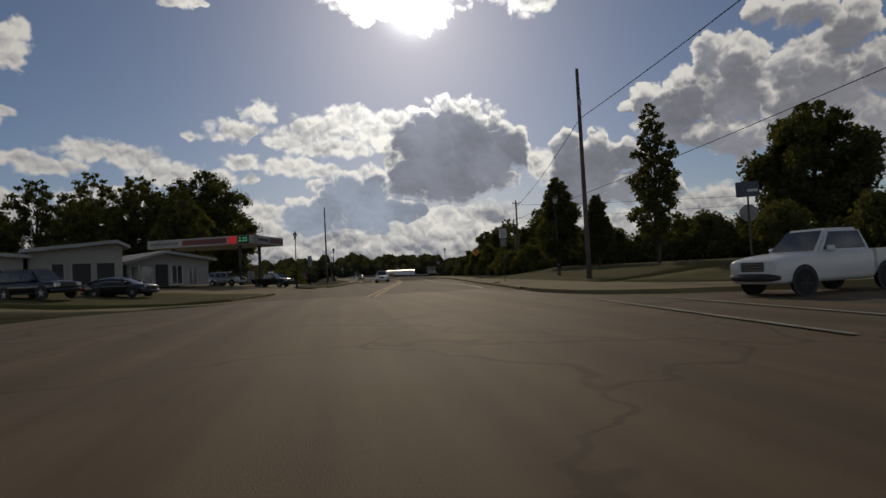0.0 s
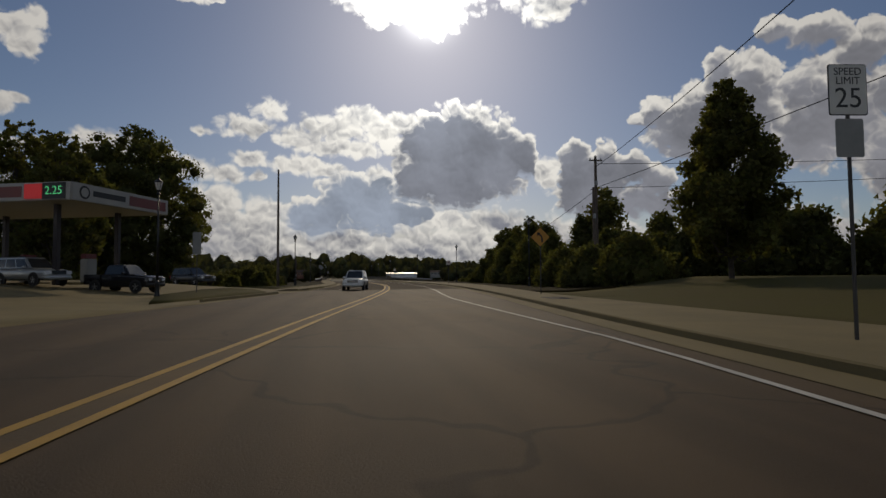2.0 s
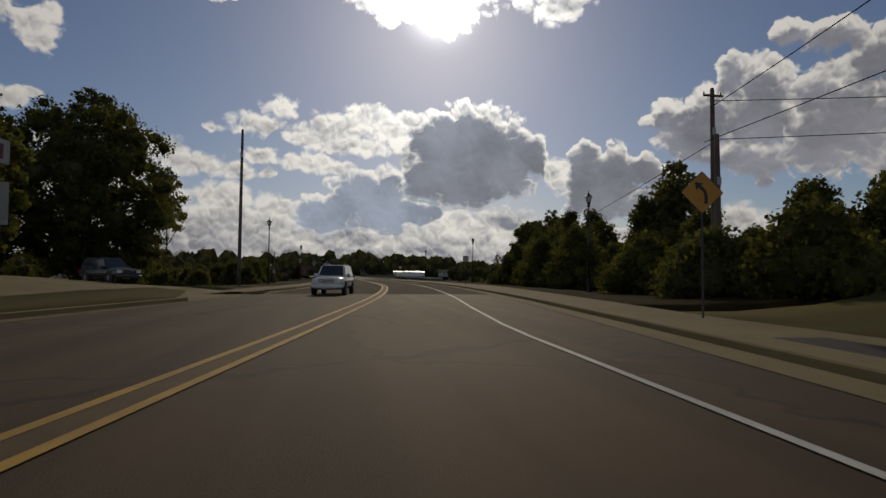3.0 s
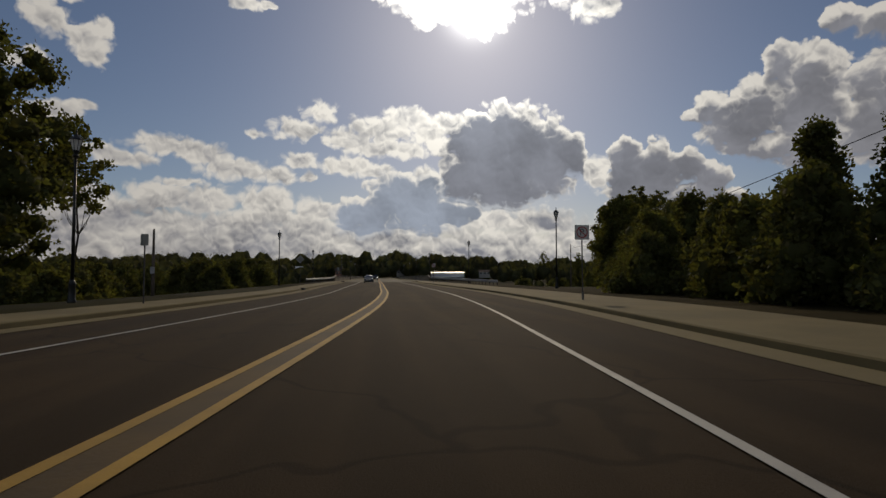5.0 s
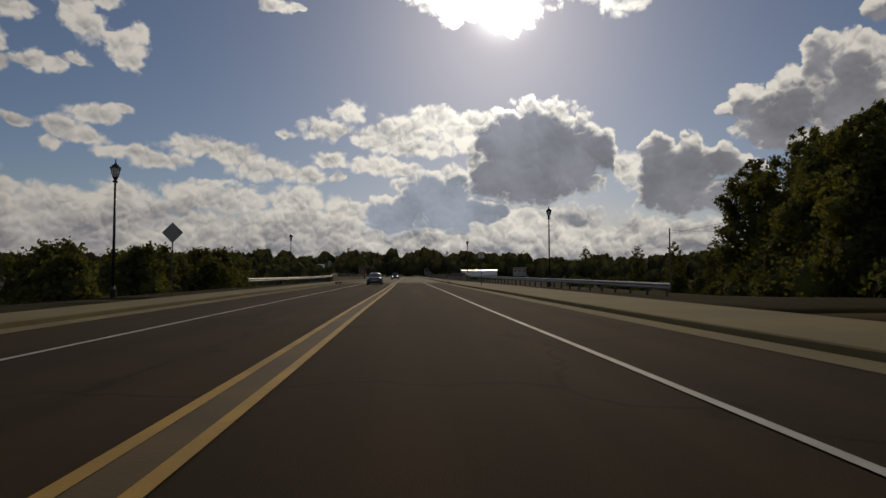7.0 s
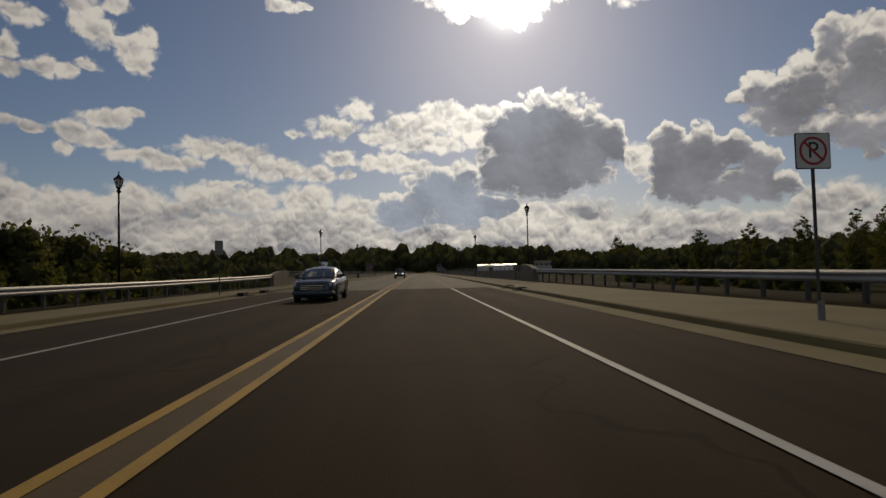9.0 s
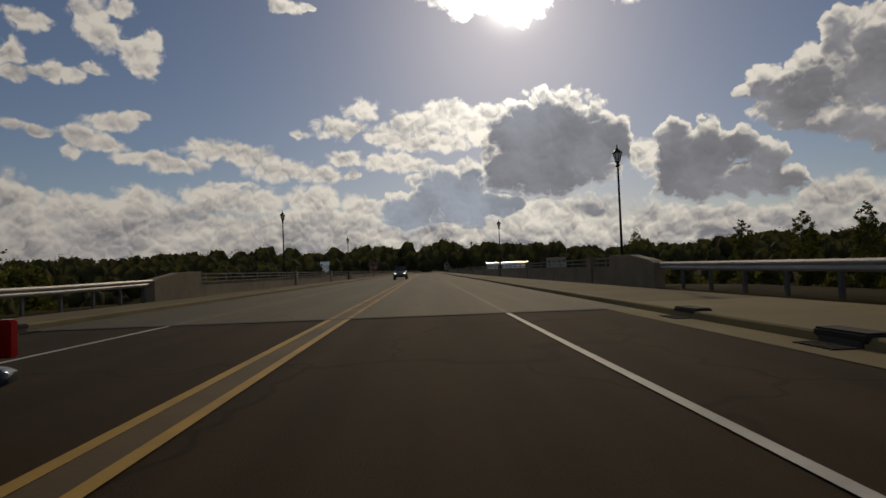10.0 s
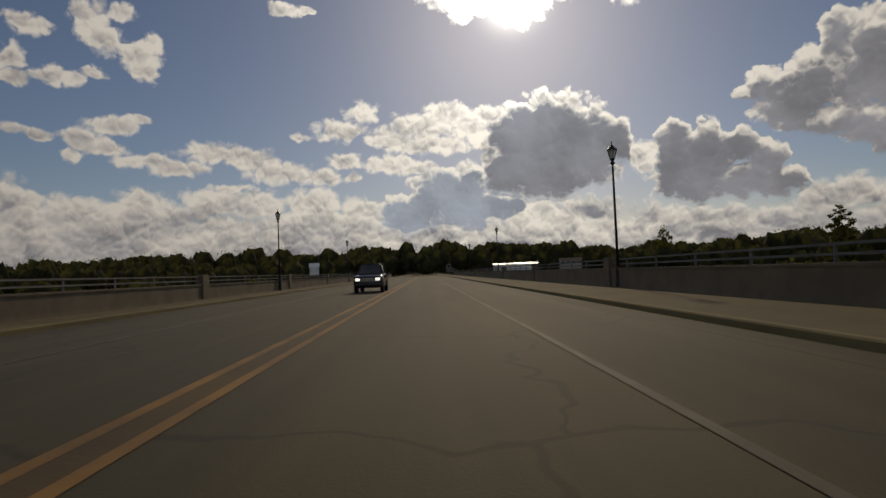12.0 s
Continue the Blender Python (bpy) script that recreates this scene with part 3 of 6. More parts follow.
def build_road():
    # the first two stretches carry painted glare, the third does not
    start = ribbon("road", -420, -99, at_line(EDGE_L, 0), at_line(EDGE_R, 0), 0.0, ASPHALT_GLARE)
    tagged(start, "worn brownish asphalt of the street junction, paled for glare", "road", kind="structure")
    middle = ribbon("road", -99, -42, at_line(EDGE_L, 0), at_line(EDGE_R, 0), 0.0, ASPHALT_HALF_GLARE)
    tagged(middle, "worn grey-brown asphalt two-lane road, slightly paled for glare", "road", kind="structure")
    road = ribbon("road", -42, JOINT, at_line(EDGE_L, 0), at_line(EDGE_R, 0), 0.0, ASPHALT)
    tagged(road, "worn dark grey asphalt two-lane road", "road", kind="structure")
    far_road = ribbon("road", 330, 640, at_line(EDGE_L, 0), at_line(EDGE_R, 0), 0.0, ASPHALT, 10)
    tagged(far_road, "worn dark grey asphalt road beyond the bridge", "road", kind="structure")
    deck = ribbon("bridge_deck", JOINT, 330, at_line(EDGE_L, 0), at_line(EDGE_R, 0), 0.006, DECK)
    tagged(deck, "pale worn concrete bridge deck carrying the road", "bridge deck", kind="structure")
    # side street on the right at the start, and the crossing asphalt
    street = new("road", mesh_from("road", [(-9, -133, -0.012), (70, -139, -0.012), (70, -124, -0.012), (3, -118.5, -0.012), (-4, -112, -0.012), (-9, -106, -0.012)], [(0, 1, 2, 3, 4, 5)], ASPHALT_GLARE))
    tagged(street, "asphalt side street joining the main road", "road", kind="structure")
    west = new("road", mesh_from("road", [(-22, -150, -0.012), (-95, -128, -0.012), (-95, -116, -0.012), (-26, -104, -0.012), (-19, -98, -0.012), (-16, -150, -0.012)], [(0, 5, 4, 3, 2, 1)], ASPHALT_GLARE))
    tagged(west, "asphalt side street crossing the main road", "road", kind="structure")
    apron = new("road", mesh_from("road", [(-9, -119, -0.006), (0, -119, -0.006), (-1.5, -102.5, -0.006), (-6, -102.5, -0.006)], [(0, 1, 2, 3)], ASPHALT_GLARE))
    tagged(apron, "asphalt apron along the kerb of the street corner", "road", kind="structure")
    # pans, kerbs and walks
    for side, edge, walk_line, spans in ((1, EDGE_R, WALK_R, [(-104, JOINT), (JOINT, 330), (330, 640)]), (-1, EDGE_L, WALK_L, [(-43, JOINT), (JOINT, 330), (330, 640)])):
        for y0, y1 in spans:
            bridge = y0 == JOINT
            step = 3 if y1 < 400 else 10
            if side > 0:
                pan = ribbon("gutter", y0, y1, at_line(edge, 0), at_line(edge, GUTTER), 0.010, DECK if bridge else CONCRETE, step)
            else:
                pan = ribbon("gutter", y0, y1, at_line(edge, -GUTTER), at_line(edge, 0), 0.010, DECK if bridge else CONCRETE, step)
            tagged(pan, "pale concrete gutter pan along the kerb", "gutter", kind="structure")
            s = side
            prof = [(s * GUTTER, -0.15), (s * (GUTTER + 0.02), 0.13), (s * (GUTTER + 0.05), 0.16), (s * (GUTTER + KERB_W), 0.165), (s * (GUTTER + KERB_W), -0.15)]
            kerb = bar_along("kerb", y0, y1, prof, at_line(edge), CONCRETE, step)
            tagged(kerb, "grey concrete kerb beside the road", "kerb", kind="structure")
            inner, outer = at_line(edge, s * (GUTTER + KERB_W)), at_line(walk_line)
            slab = ribbon("pavement", y0, y1, inner if s > 0 else outer, outer if s > 0 else inner, 0.16, BRIDGE_WALK if bridge else CONCRETE, step)
            tagged(slab, "pale concrete pavement beside the kerb", "pavement", kind="structure")
    # painted lines
    for dx in (-0.24, 0.24):
        line = ribbon("road_line", -102, JOINT, at_centre(dx - 0.07), at_centre(dx + 0.07), 0.014, YELLOW)
        tagged(line, "worn yellow centre line painted on the road", "road marking", kind="structure")
        line = ribbon("road_line", JOINT, 330, at_centre(dx - 0.08), at_centre(dx + 0.08), 0.014, FADED_YELLOW)
        tagged(line, "faded yellow centre line on the bridge deck", "road marking", kind="structure")
    for y0, y1 in ((-102, JOINT), (JOINT, 330)):
        strip = ribbon("road_line", y0, y1, at_centre(-0.165), at_centre(0.165), 0.011, YELLOW_STAIN)
        tagged(strip, "brownish yellow stain of old paint between the centre lines", "road marking", kind="structure")
    for table, y0 in ((LINE_R, -98), (LINE_L, -40)):
        line = ribbon("road_line", y0, JOINT, at_line(table, -0.06), at_line(table, 0.06), 0.014, WHITE_LINE)
        tagged(line, "worn white edge line painted on the road", "road marking", kind="structure")
        line = ribbon("road_line", JOINT, 330, at_line(table, -0.06), at_line(table, 0.06), 0.014, FADED_LINE)
        tagged(line, "faded white edge line on the bridge deck", "road marking", kind="structure")
    joint = ribbon("expansion_joint", JOINT - 0.1, JOINT + 0.15, at_line(EDGE_L), at_line(EDGE_R), 0.018, IRON, 0.2)
    tagged(joint, "dark steel expansion joint where the bridge begins", "expansion joint", kind="structure")


build_road()


# ---- lamps, poles, signs ----
def street_lamp(x, y, z, height=7.1):
    ob = empty("street_lamp", pose(x, y, z), "tall black street lamp with a glass lantern head", "street lamp", "street lamps along the road")
    part("base", lathe([(0.17, 0), (0.17, 0.12), (0.14, 0.2), (0.13, 0.75), (0.15, 0.8), (0.11, 0.9), (0.08, 1.0)], 12), LAMP_BLACK, ob, smooth=True)
    part("post", lathe([(0.075, 0.95), (0.05, height - 0.95)], 10), LAMP_BLACK, ob, smooth=True)
    part("collar", lathe([(0.07, height - 1.0), (0.13, height - 0.93), (0.07, height - 0.84), (0.13, height - 0.70)], 12), LAMP_BLACK, ob)
    lantern = part("lantern", lathe([(0.12, height - 0.70), (0.23, height - 0.30), (0.24, height - 0.26)], 8), LAMP_GLASS, ob, "pale lantern glass")
    bm = bmesh.new()
    for i in range(8):
        a = math.pi / 4 * i
        rod((0.125 * math.cos(a), 0.125 * math.sin(a), height - 0.71), (0.245 * math.cos(a), 0.245 * math.sin(a), height - 0.26), 0.012, sides=4, bm=bm)
    part("lantern_frame", bm, LAMP_BLACK, lantern)
    part("cap", lathe([(0.265, height - 0.27), (0.25, height - 0.22), (0.12, height - 0.10), (0.05, height - 0.02), (0.02, height + 0.06), (0.035, height + 0.10), (0.008, height + 0.22)], 12), LAMP_BLACK, ob)
    return ob


LAMP_SPOTS = [(6.2, -85.85, 0.4), (12.0, -40.6, 0.1), (15.4, 9.9, 0.15), (14.3, 53.8, 0.1), (12.1, 104.2, 0.16), (11.4, 148.1, 0.16), (11.9, 200.2, 0.16), (11.4, 246.0, 0.16),
              (-18.1, -60.05, 0.1), (-13.05, -14.6, 0.1), (-12.8, 32.3, -0.3), (-14.5, 82.5, -0.2), (-11.7, 129.3, 0.16), (-11.3, 171.0, 0.16), (-11.5, 216.0, 0.16)]
first_lamp = street_lamp(*LAMP_SPOTS[0])
for spot in LAMP_SPOTS[1:]:
    copy_thing(first_lamp, pose(*spot))


def utility_pole(x, y, z, height, arm=False, label="tall bare weathered wooden utility pole", thick=1.0):
    ob = empty("utility_pole", pose(x, y, z), label, "utility pole", "utility poles")
    part("post", lathe([(0.19 * thick, -0.3), (0.17 * thick, 1.5), (0.11 * thick, height - 0.1), (0.09 * thick, height)], 10), WOODPOLE, ob, smooth=True)
    if arm:
        part("crossarm", box(-0.6, 0.6, -0.13, -0.05, height - 0.5, height - 0.38, 0.01), WOODPOLE, ob)
        for dx in (-0.5, 0.5):
            part("insulator", lathe([(0.03, height - 0.38), (0.05, height - 0.3), (0.02, height - 0.2)], 8), SIGN_BACK, ob).location.x = dx
    part("bolt_plate", box(-0.12, 0.12, -0.14, -0.10, height - 2.6, height - 2.2, 0.01), STEEL, ob)
    return ob


utility_pole(3.4, -97.7, 0.4, 14.4)
utility_pole(14.5, -50.9, 0, 11.6, arm=True)
utility_pole(-14.5, -24.0, 0.1, 14.5)


utility_pole(-13.5, -5.0, 0.0, 4.0, label="short bare wooden post beside the pavement", thick=0.55)


def sign_post(ob, height, r=0.03):
    part("post", rod((0, 0.03, -0.1), (0, 0.03, height), r, sides=6), POST_STEEL, ob)


def plate(w, h, r=0.04):
    """A thin upright sign plate with rounded corners, centred, facing -y."""
    pts = []
    for cx, cz, a0 in ((w / 2 - r, h / 2 - r, 0), (-w / 2 + r, h / 2 - r, 90), (-w / 2 + r, -h / 2 + r, 180), (w / 2 - r, -h / 2 + r, 270)):
        for k in range(4):
            a = radians(a0 + 30 * k)
            pts.append((cx + r * math.cos(a), cz + r * math.sin(a)))
    return prism(pts, -0.004, 0.004)


def moved(bm, m):
    bmesh.ops.transform(bm, matrix=m, verts=bm.verts)
    return bm


# ---- trees and shrubs ----
def leaf_mesh(name, lobes, count, size, mat, seed, fill=0.35, flat=0.5, core=0.0, ragged=1.2):
    """Many small leaf sprays spread over and in a set of rounded lobes (cx, cy, cz, rx, ry, rz)."""
    rng = np.random.default_rng(seed)
    lobes = np.array(lobes, float)
    weight = lobes[:, 3] * lobes[:, 5] + lobes[:, 4] * lobes[:, 5]
    pick = rng.choice(len(lobes), count, p=weight / weight.sum())
    d = rng.normal(size=(count, 3))
    d /= np.linalg.norm(d, axis=1)[:, None]
    r = np.minimum(1 - fill * rng.random(count) ** 1.5 + 0.08 * rng.normal(size=count), ragged)
    pos = lobes[pick, :3] + d * lobes[pick, 3:] * r[:, None]
    a = rng.normal(size=(count, 3)) + d * 0.4
    a /= np.linalg.norm(a, axis=1)[:, None]
    b = np.cross(a, rng.normal(size=(count, 3)))
    b /= np.linalg.norm(b, axis=1)[:, None]
    s = size * (0.55 + 0.9 * rng.random(count))[:, None]
    w = s * (flat + 0.3 * rng.random(count))[:, None]
    c = np.cross(a, b) * s * 0.18
    verts = np.stack([pos - a * s, pos - b * w + c, pos + a * s, pos + b * w + c], 1).reshape(-1, 3)
    index = np.arange(count * 4)
    starts = np.arange(0, count * 4, 4)
    if core:
        # bumpy dark hearts that keep the sky from showing right through
        u = np.linspace(0, 2 * np.pi, 9)[:-1]
        ring = [(np.cos(q), np.sin(q)) for q in (-1.2, -0.45, 0.35, 1.1)]
        unit = np.array([(c * np.cos(a), c * np.sin(a), s) for c, s in ring for a in u])
        pts = unit[None] * (core * (0.8 + 0.4 * rng.random((len(lobes), 32, 1)))) * lobes[:, None, 3:] + lobes[:, None, :3]
        quad = np.array([(r * 8 + i, r * 8 + (i + 1) % 8, r * 8 + 8 + (i + 1) % 8, r * 8 + 8 + i) for r in range(3) for i in range(8)])
        quads = quad[None] + (len(verts) + 32 * np.arange(len(lobes)))[:, None, None]
        verts = np.concatenate([verts, pts.reshape(-1, 3)])
        starts = np.concatenate([starts, len(index) + np.arange(0, quads.size, 4)])
        index = np.concatenate([index, quads.ravel()])
    me = bpy.data.meshes.new(name)
    me.vertices.add(len(verts))
    me.vertices.foreach_set("co", verts.ravel())
    me.loops.add(len(index))
    me.loops.foreach_set("vertex_index", index)
    me.polygons.add(len(starts))
    me.polygons.foreach_set("loop_start", starts)
    me.materials.append(mat)
    me.update()
    me.validate()
    return me


def trunk_mesh(height, radius, limbs, rng, lean=0.03):
    """A tapered, slightly crooked trunk with limbs that reach into the crown."""
    bm = bmesh.new()
    p, n = Vector((0, 0, -0.3)), 6
    pts = [p]
    for i in range(1, n + 1):
        pts.append(Vector((rng.uniform(-lean, lean) * height * i / n, rng.uniform(-lean, lean) * height * i / n, height * i / n)))
    for i in range(n):
        rod(pts[i], pts[i + 1], radius * (1 - 0.8 * i / n), radius * (1 - 0.8 * (i + 1) / n), 8, bm)
    for tip, start in limbs:
        k = min(n, max(1, int(start * n)))
        r = radius * (1 - 0.8 * k / n) * 0.55
        mid = (pts[k] + Vector(tip)) / 2 + Vector((0, 0, -0.06 * height * rng.random()))
        rod(pts[k], mid, r, r * 0.6, 6, bm)
        rod(mid, tip, r * 0.6, r * 0.2, 5, bm)
    return bm


def crown_lobes(rng, height, spread, clear, shape, count, lump=1.0):
    """Lobes for a crown. shape: round, cone, column."""
    lobes = []
    for i in range(count):
        f = (i + rng.random()) / count
        z = clear + (height - clear) * f
        if shape == "cone":
            reach = spread * (1.02 - f) ** 0.75 * 0.9
        elif shape == "pear":
            reach = spread * (1.03 - f) ** 0.62 * (0.55 + 0.45 * min(1.0, f * 3.2))
        elif shape == "column":
            reach = spread * (0.55 + 0.45 * math.sin(math.pi * min(1, f * 1.1 + 0.15)))
        else:
            reach = spread * math.sqrt(max(0.08, 1 - (2 * f - 0.85) ** 2 * 0.85))
        a = i * 2.399 + rng.uniform(-0.5, 0.5)
        out = reach * rng.uniform(0.25, 0.72 + 0.2 * (1 - lump))
        size = lump * (reach * rng.uniform(0.34, 0.6) + 0.3)
        tall = size * rng.uniform(0.6, 0.9)
        lobes.append((out * math.cos(a), out * math.sin(a), min(z, height - tall * 0.8), size, size, tall))
    return lobes


def tree(x, y, z, height, spread, label, shape="round", clear=0.25, leaves=6000, size=0.3, mat=None, seed=1, radius=0.25, lobes=18, fill=0.45, lump=1.0):
    rng = random.Random(seed)
    parts = crown_lobes(rng, height, spread, clear * height, shape, lobes, lump)
    ob = empty("tree", pose(x, y, z), label, "tree", "roadside trees")
    limbs = [((l[0], l[1], l[2]), min(0.9, max(0.2, (l[2] - 1.5) / height))) for l in parts[::2]]
    part("trunk", trunk_mesh(height * 0.86, radius, limbs, rng), BARK, ob)
    crown = new("crown", leaf_mesh("crown", parts, leaves, size, mat or LEAF_DARK, seed, fill, core=0.5 if fill < 0.65 else 0.0))
    crown.parent = ob
    return ob


def shrub(x, y, z, height, spread, label, leaves=2500, size=0.22, mat=None, seed=1, lobes=15):
    rng = random.Random(seed)
    parts = []
    for i in range(lobes):
        a, f = i * 2.4 + rng.uniform(-0.4, 0.4), (i + rng.random()) / lobes
        reach = spread * (1 - 0.75 * f) * rng.uniform(0.3, 0.75)
        wide = spread * rng.uniform(0.24, 0.42) * (1.05 - 0.4 * f)
        tall = wide * rng.uniform(0.75, 1.1)
        parts.append((reach * math.cos(a), reach * math.sin(a), max(tall * 0.7, (height - tall) * (0.12 + 0.88 * f)), wide, wide, tall))
    ob = empty("shrub", pose(x, y, z), label, "shrub", "roadside shrubs")
    bm = bmesh.new()
    for p in parts[:6]:
        rod((0, 0, -0.2), p[:3], 0.06, 0.02, 5, bm)
    part("stems", bm, BARK, ob)
    crown = new("foliage", leaf_mesh("foliage", parts, leaves, size, mat or LEAF_MID, seed, 0.55, core=0.55))
    crown.parent = ob
    return ob


def ground_at(x, y):
    return float(ground_height(np.array([float(x)]), np.array([float(y)]))[0])


# right side of the first stretch
tree(13.6, -68.8, ground_at(13.6, -68.8), 11.3, 4.1, "dense pyramid-shaped green tree behind the pavement", "pear", 0.16, 22000, 0.125, LEAF_MID, 11, 0.16, 110, 0.55, 0.5)
tree(11.1, -84.0, ground_at(11.1, -84), 7.0, 2.3, "small dense oval tree on the grassy bank", "pear", 0.22, 12000, 0.10, LEAF_DARK, 12, 0.10, 80, 0.5, 0.5)
tree(11.6, -93.2, ground_at(11.6, -93), 12.9, 3.1, "tall slender loose-leaved tree on the grassy bank", "pear", 0.18, 9000, 0.13, LEAF_OLIVE, 13, 0.14, 90, 0.8, 0.42)
tree(53.5, -66, ground_at(53.5, -66), 21.5, 9.6, "very large dark round-crowned tree", "round", 0.06, 30000, 0.28, LEAF_DARK, 14, 0.5, 150, 0.5, 0.44)
tree(26.8, -28.1, ground_at(26, -28), 12.6, 4.0, "half-bare tree standing out of the thicket", "round", 0.2, 3600, 0.3, LEAF_OLIVE, 15, 0.2, 14, 0.7)
# large trees behind the filling station
for i, (tx, ty, top, ts) in enumerate([(-56, 12, 27.0, 7.5), (-55, 0, 25.6, 8.0), (-65.5, 5, 27.4, 8.5), (-74.5, 0, 25.2, 8.5), (-88, 2, 24.0, 9.0), (-101, -6, 23.0, 9.0), (-42, -16, 19.8, 6.5), (-61, -12, 19.0, 7.0), (-78, -14, 18.5, 7.5)]):
    land = ground_at(tx, ty)
    tree(tx, ty, land, top - land, ts, "large dark broad-leaved tree behind the filling station", "round", 0.14, 13500, 0.27, (LEAF_DARK, LEAF_MID, LEAF_OLIVE)[i % 3], 30 + i, 0.45, 120, 0.62, 0.40)
tree(-44.5, 19, ground_at(-44.5, 19), 34.5, 15.5, "huge spreading dark tree behind the filling station", "round", 0.17, 36000, 0.26, LEAF_DARK, 45, 0.6, 220, 0.6, 0.40)
tree(-37.5, 34, ground_at(-37.5, 34), 25.5, 4.6, "sparse tall tree with open branches", "column", 0.55, 2600, 0.26, LEAF_MID, 46, 0.2, 40, 0.75, 0.5)
for i, (tx, ty, h) in enumerate([(-76, 160, 15.5), (-88, 166, 16.5), (-99, 172, 15), (-110, 168, 16.5), (-122, 176, 16), (-66, 172, 14.5), (-134, 170, 15)]):
    tree(tx, ty, ground_at(tx, ty), h, 6.5, "green tree behind the low brick house", "round", 0.05, 5000, 0.32, (LEAF_MID, LEAF_DARK)[i % 2], 340 + i, 0.3, 40, 0.5, 0.6)
# thicket along the right, close to the pavement at first and then set back
rngs = random.Random(5)
for i in range(26):
    ty = -58 + 60 * i / 25
    tx = float(centre(ty)) + 17.8 + rngs.uniform(-0.8, 2.0) + (6 if i % 2 else 0)
    h = (4.6 if ty < -30 else 6.4) * rngs.uniform(0.8, 1.2) * (1.3 if i % 2 else 0.85)
    shrub(tx, ty, ground_at(tx, ty), h, rngs.uniform(3.0, 4.2), "dense leafy roadside thicket shrub", 7000, 0.13, (LEAF_MID, LEAF_DARK, LEAF_OLIVE)[i % 3], 100 + i, 34)
for i, (tx, ty, h) in enumerate([(19, -54, 4.6), (21.5, -58, 5.0), (24, -63, 5.4), (27, -68, 6.0), (30.5, -74, 6.4), (36, -79, 6.8), (33, -66, 6.4), (28, -56, 5.8), (42, -86, 7.0), (38, -72, 6.6)]):
    shrub(tx, ty, ground_at(tx, ty), h, h * 0.85, "tall dark leafy thicket at the back of the grassy bank", 5500, 0.18, (LEAF_DARK, LEAF_MID)[i % 2], 180 + i, 36)
for i in range(20):
    ty = 2 + 76 * i / 19
    back = rngs.uniform(0, 3) + (7 if i % 2 else 0)
    tx = 19.6 + 0.385 * ty + back
    h = (6.2 + 0.12 * ty) * rngs.uniform(0.8, 1.12) * (1.15 if i % 2 else 0.9)
    shrub(tx, ty, ground_at(tx, ty) - 0.3, h, h * rngs.uniform(0.62, 0.78), "tall leafy thicket of shrubs set back from the road", 15000 if i < 7 else 7000, 0.115 if i < 7 else 0.19, (LEAF_OLIVE, LEAF_MID, LEAF_DARK)[i % 3], 150 + i, 50)
for i, (tx, ty, th, ts) in enumerate([(52.5, 84, 22, 6.5), (53, 73, 24, 7.0), (43.5, 57, 18, 6.0), (35.5, 42, 14.5, 5.2), (52, 62, 21, 6.5)]):
    tree(tx, ty, ground_at(tx, ty) - 0.3, th, ts, "broad leafy tree rising out of the roadside thicket", "round", 0.08, 18000, 0.21, (LEAF_OLIVE, LEAF_MID)[i % 2], 320 + i, 0.3, 90, 0.6, 0.5)
# green cover in the dip on the left
for i in range(36):
    tx, ty = -26 - rngs.random() * 70, 16 + rngs.random() * 170
    a, b = 2 - 93 * (ty + 36) / 202, 2 - 96 * (ty - 5) / 131
    if ty < 150 and min(a, b) - 8 < tx < max(a, b) + 8:
        ty += 150
    if 120 < ty < 185 and tx < -60:
        tx -= 50
    if ty > 100 and tx > -36:
        tx -= 20
    shrub(tx, ty, ground_at(tx, ty), rngs.uniform(6.5, 9.5), rngs.uniform(4.5, 7), "wild green shrub on the slope below the road", 4000 if tx > -50 and ty < 90 else 2400, 0.20 if tx > -50 and ty < 90 else 0.28, (LEAF_MID, LEAF_DARK, LEAF_DARK)[i % 3], 200 + i)
for i in range(26):
    ty = 6 + 4.4 * i
    tx = -22.5 - rngs.random() * 8 - 0.05 * ty
    a, b = 2 - 93 * (ty + 36) / 202, 2 - 96 * (ty - 5) / 131
    if min(a, b) - 4 < tx < max(a, b) + 4:
        tx = min(a, b) - 7
    h = 2.3 + 0.034 * ty - ground_at(tx, ty)
    shrub(tx, ty, ground_at(tx, ty), h * rngs.uniform(0.85, 1.1), h * 0.68, "wild green shrub beside the pavement slope", 4000, 0.20, (LEAF_MID, LEAF_DARK, LEAF_OLIVE)[i % 3], 290 + i, 30)
for i in range(14):
    tx, ty = 62 + rngs.random() * 90, 120 + rngs.random() * 130
    shrub(tx, ty, ground_at(tx, ty), rngs.uniform(7, 10), rngs.uniform(5, 8), "wild green shrub beyond the crash barrier", 2600, 0.4, (LEAF_MID, LEAF_DARK)[i % 2], 260 + i)


for i, (tx, ty, top, ts) in enumerate([(147, 463, 25, 7), (108, 262, 14.5, 4.5), (118, 246, 15.5, 5), (132, 238, 17, 5), (146, 232, 18.5, 5.5), (160, 236, 20, 6), (172, 250, 21, 6.5)]):
    land = ground_at(tx, ty)
    tree(tx, ty, land, top - land, ts, "loose-crowned tree beyond the bridge approach", "round", 0.10, 5000, 0.30, (LEAF_MID, LEAF_DARK)[i % 2], 360 + i, 0.25, 60, 0.7, 0.5)


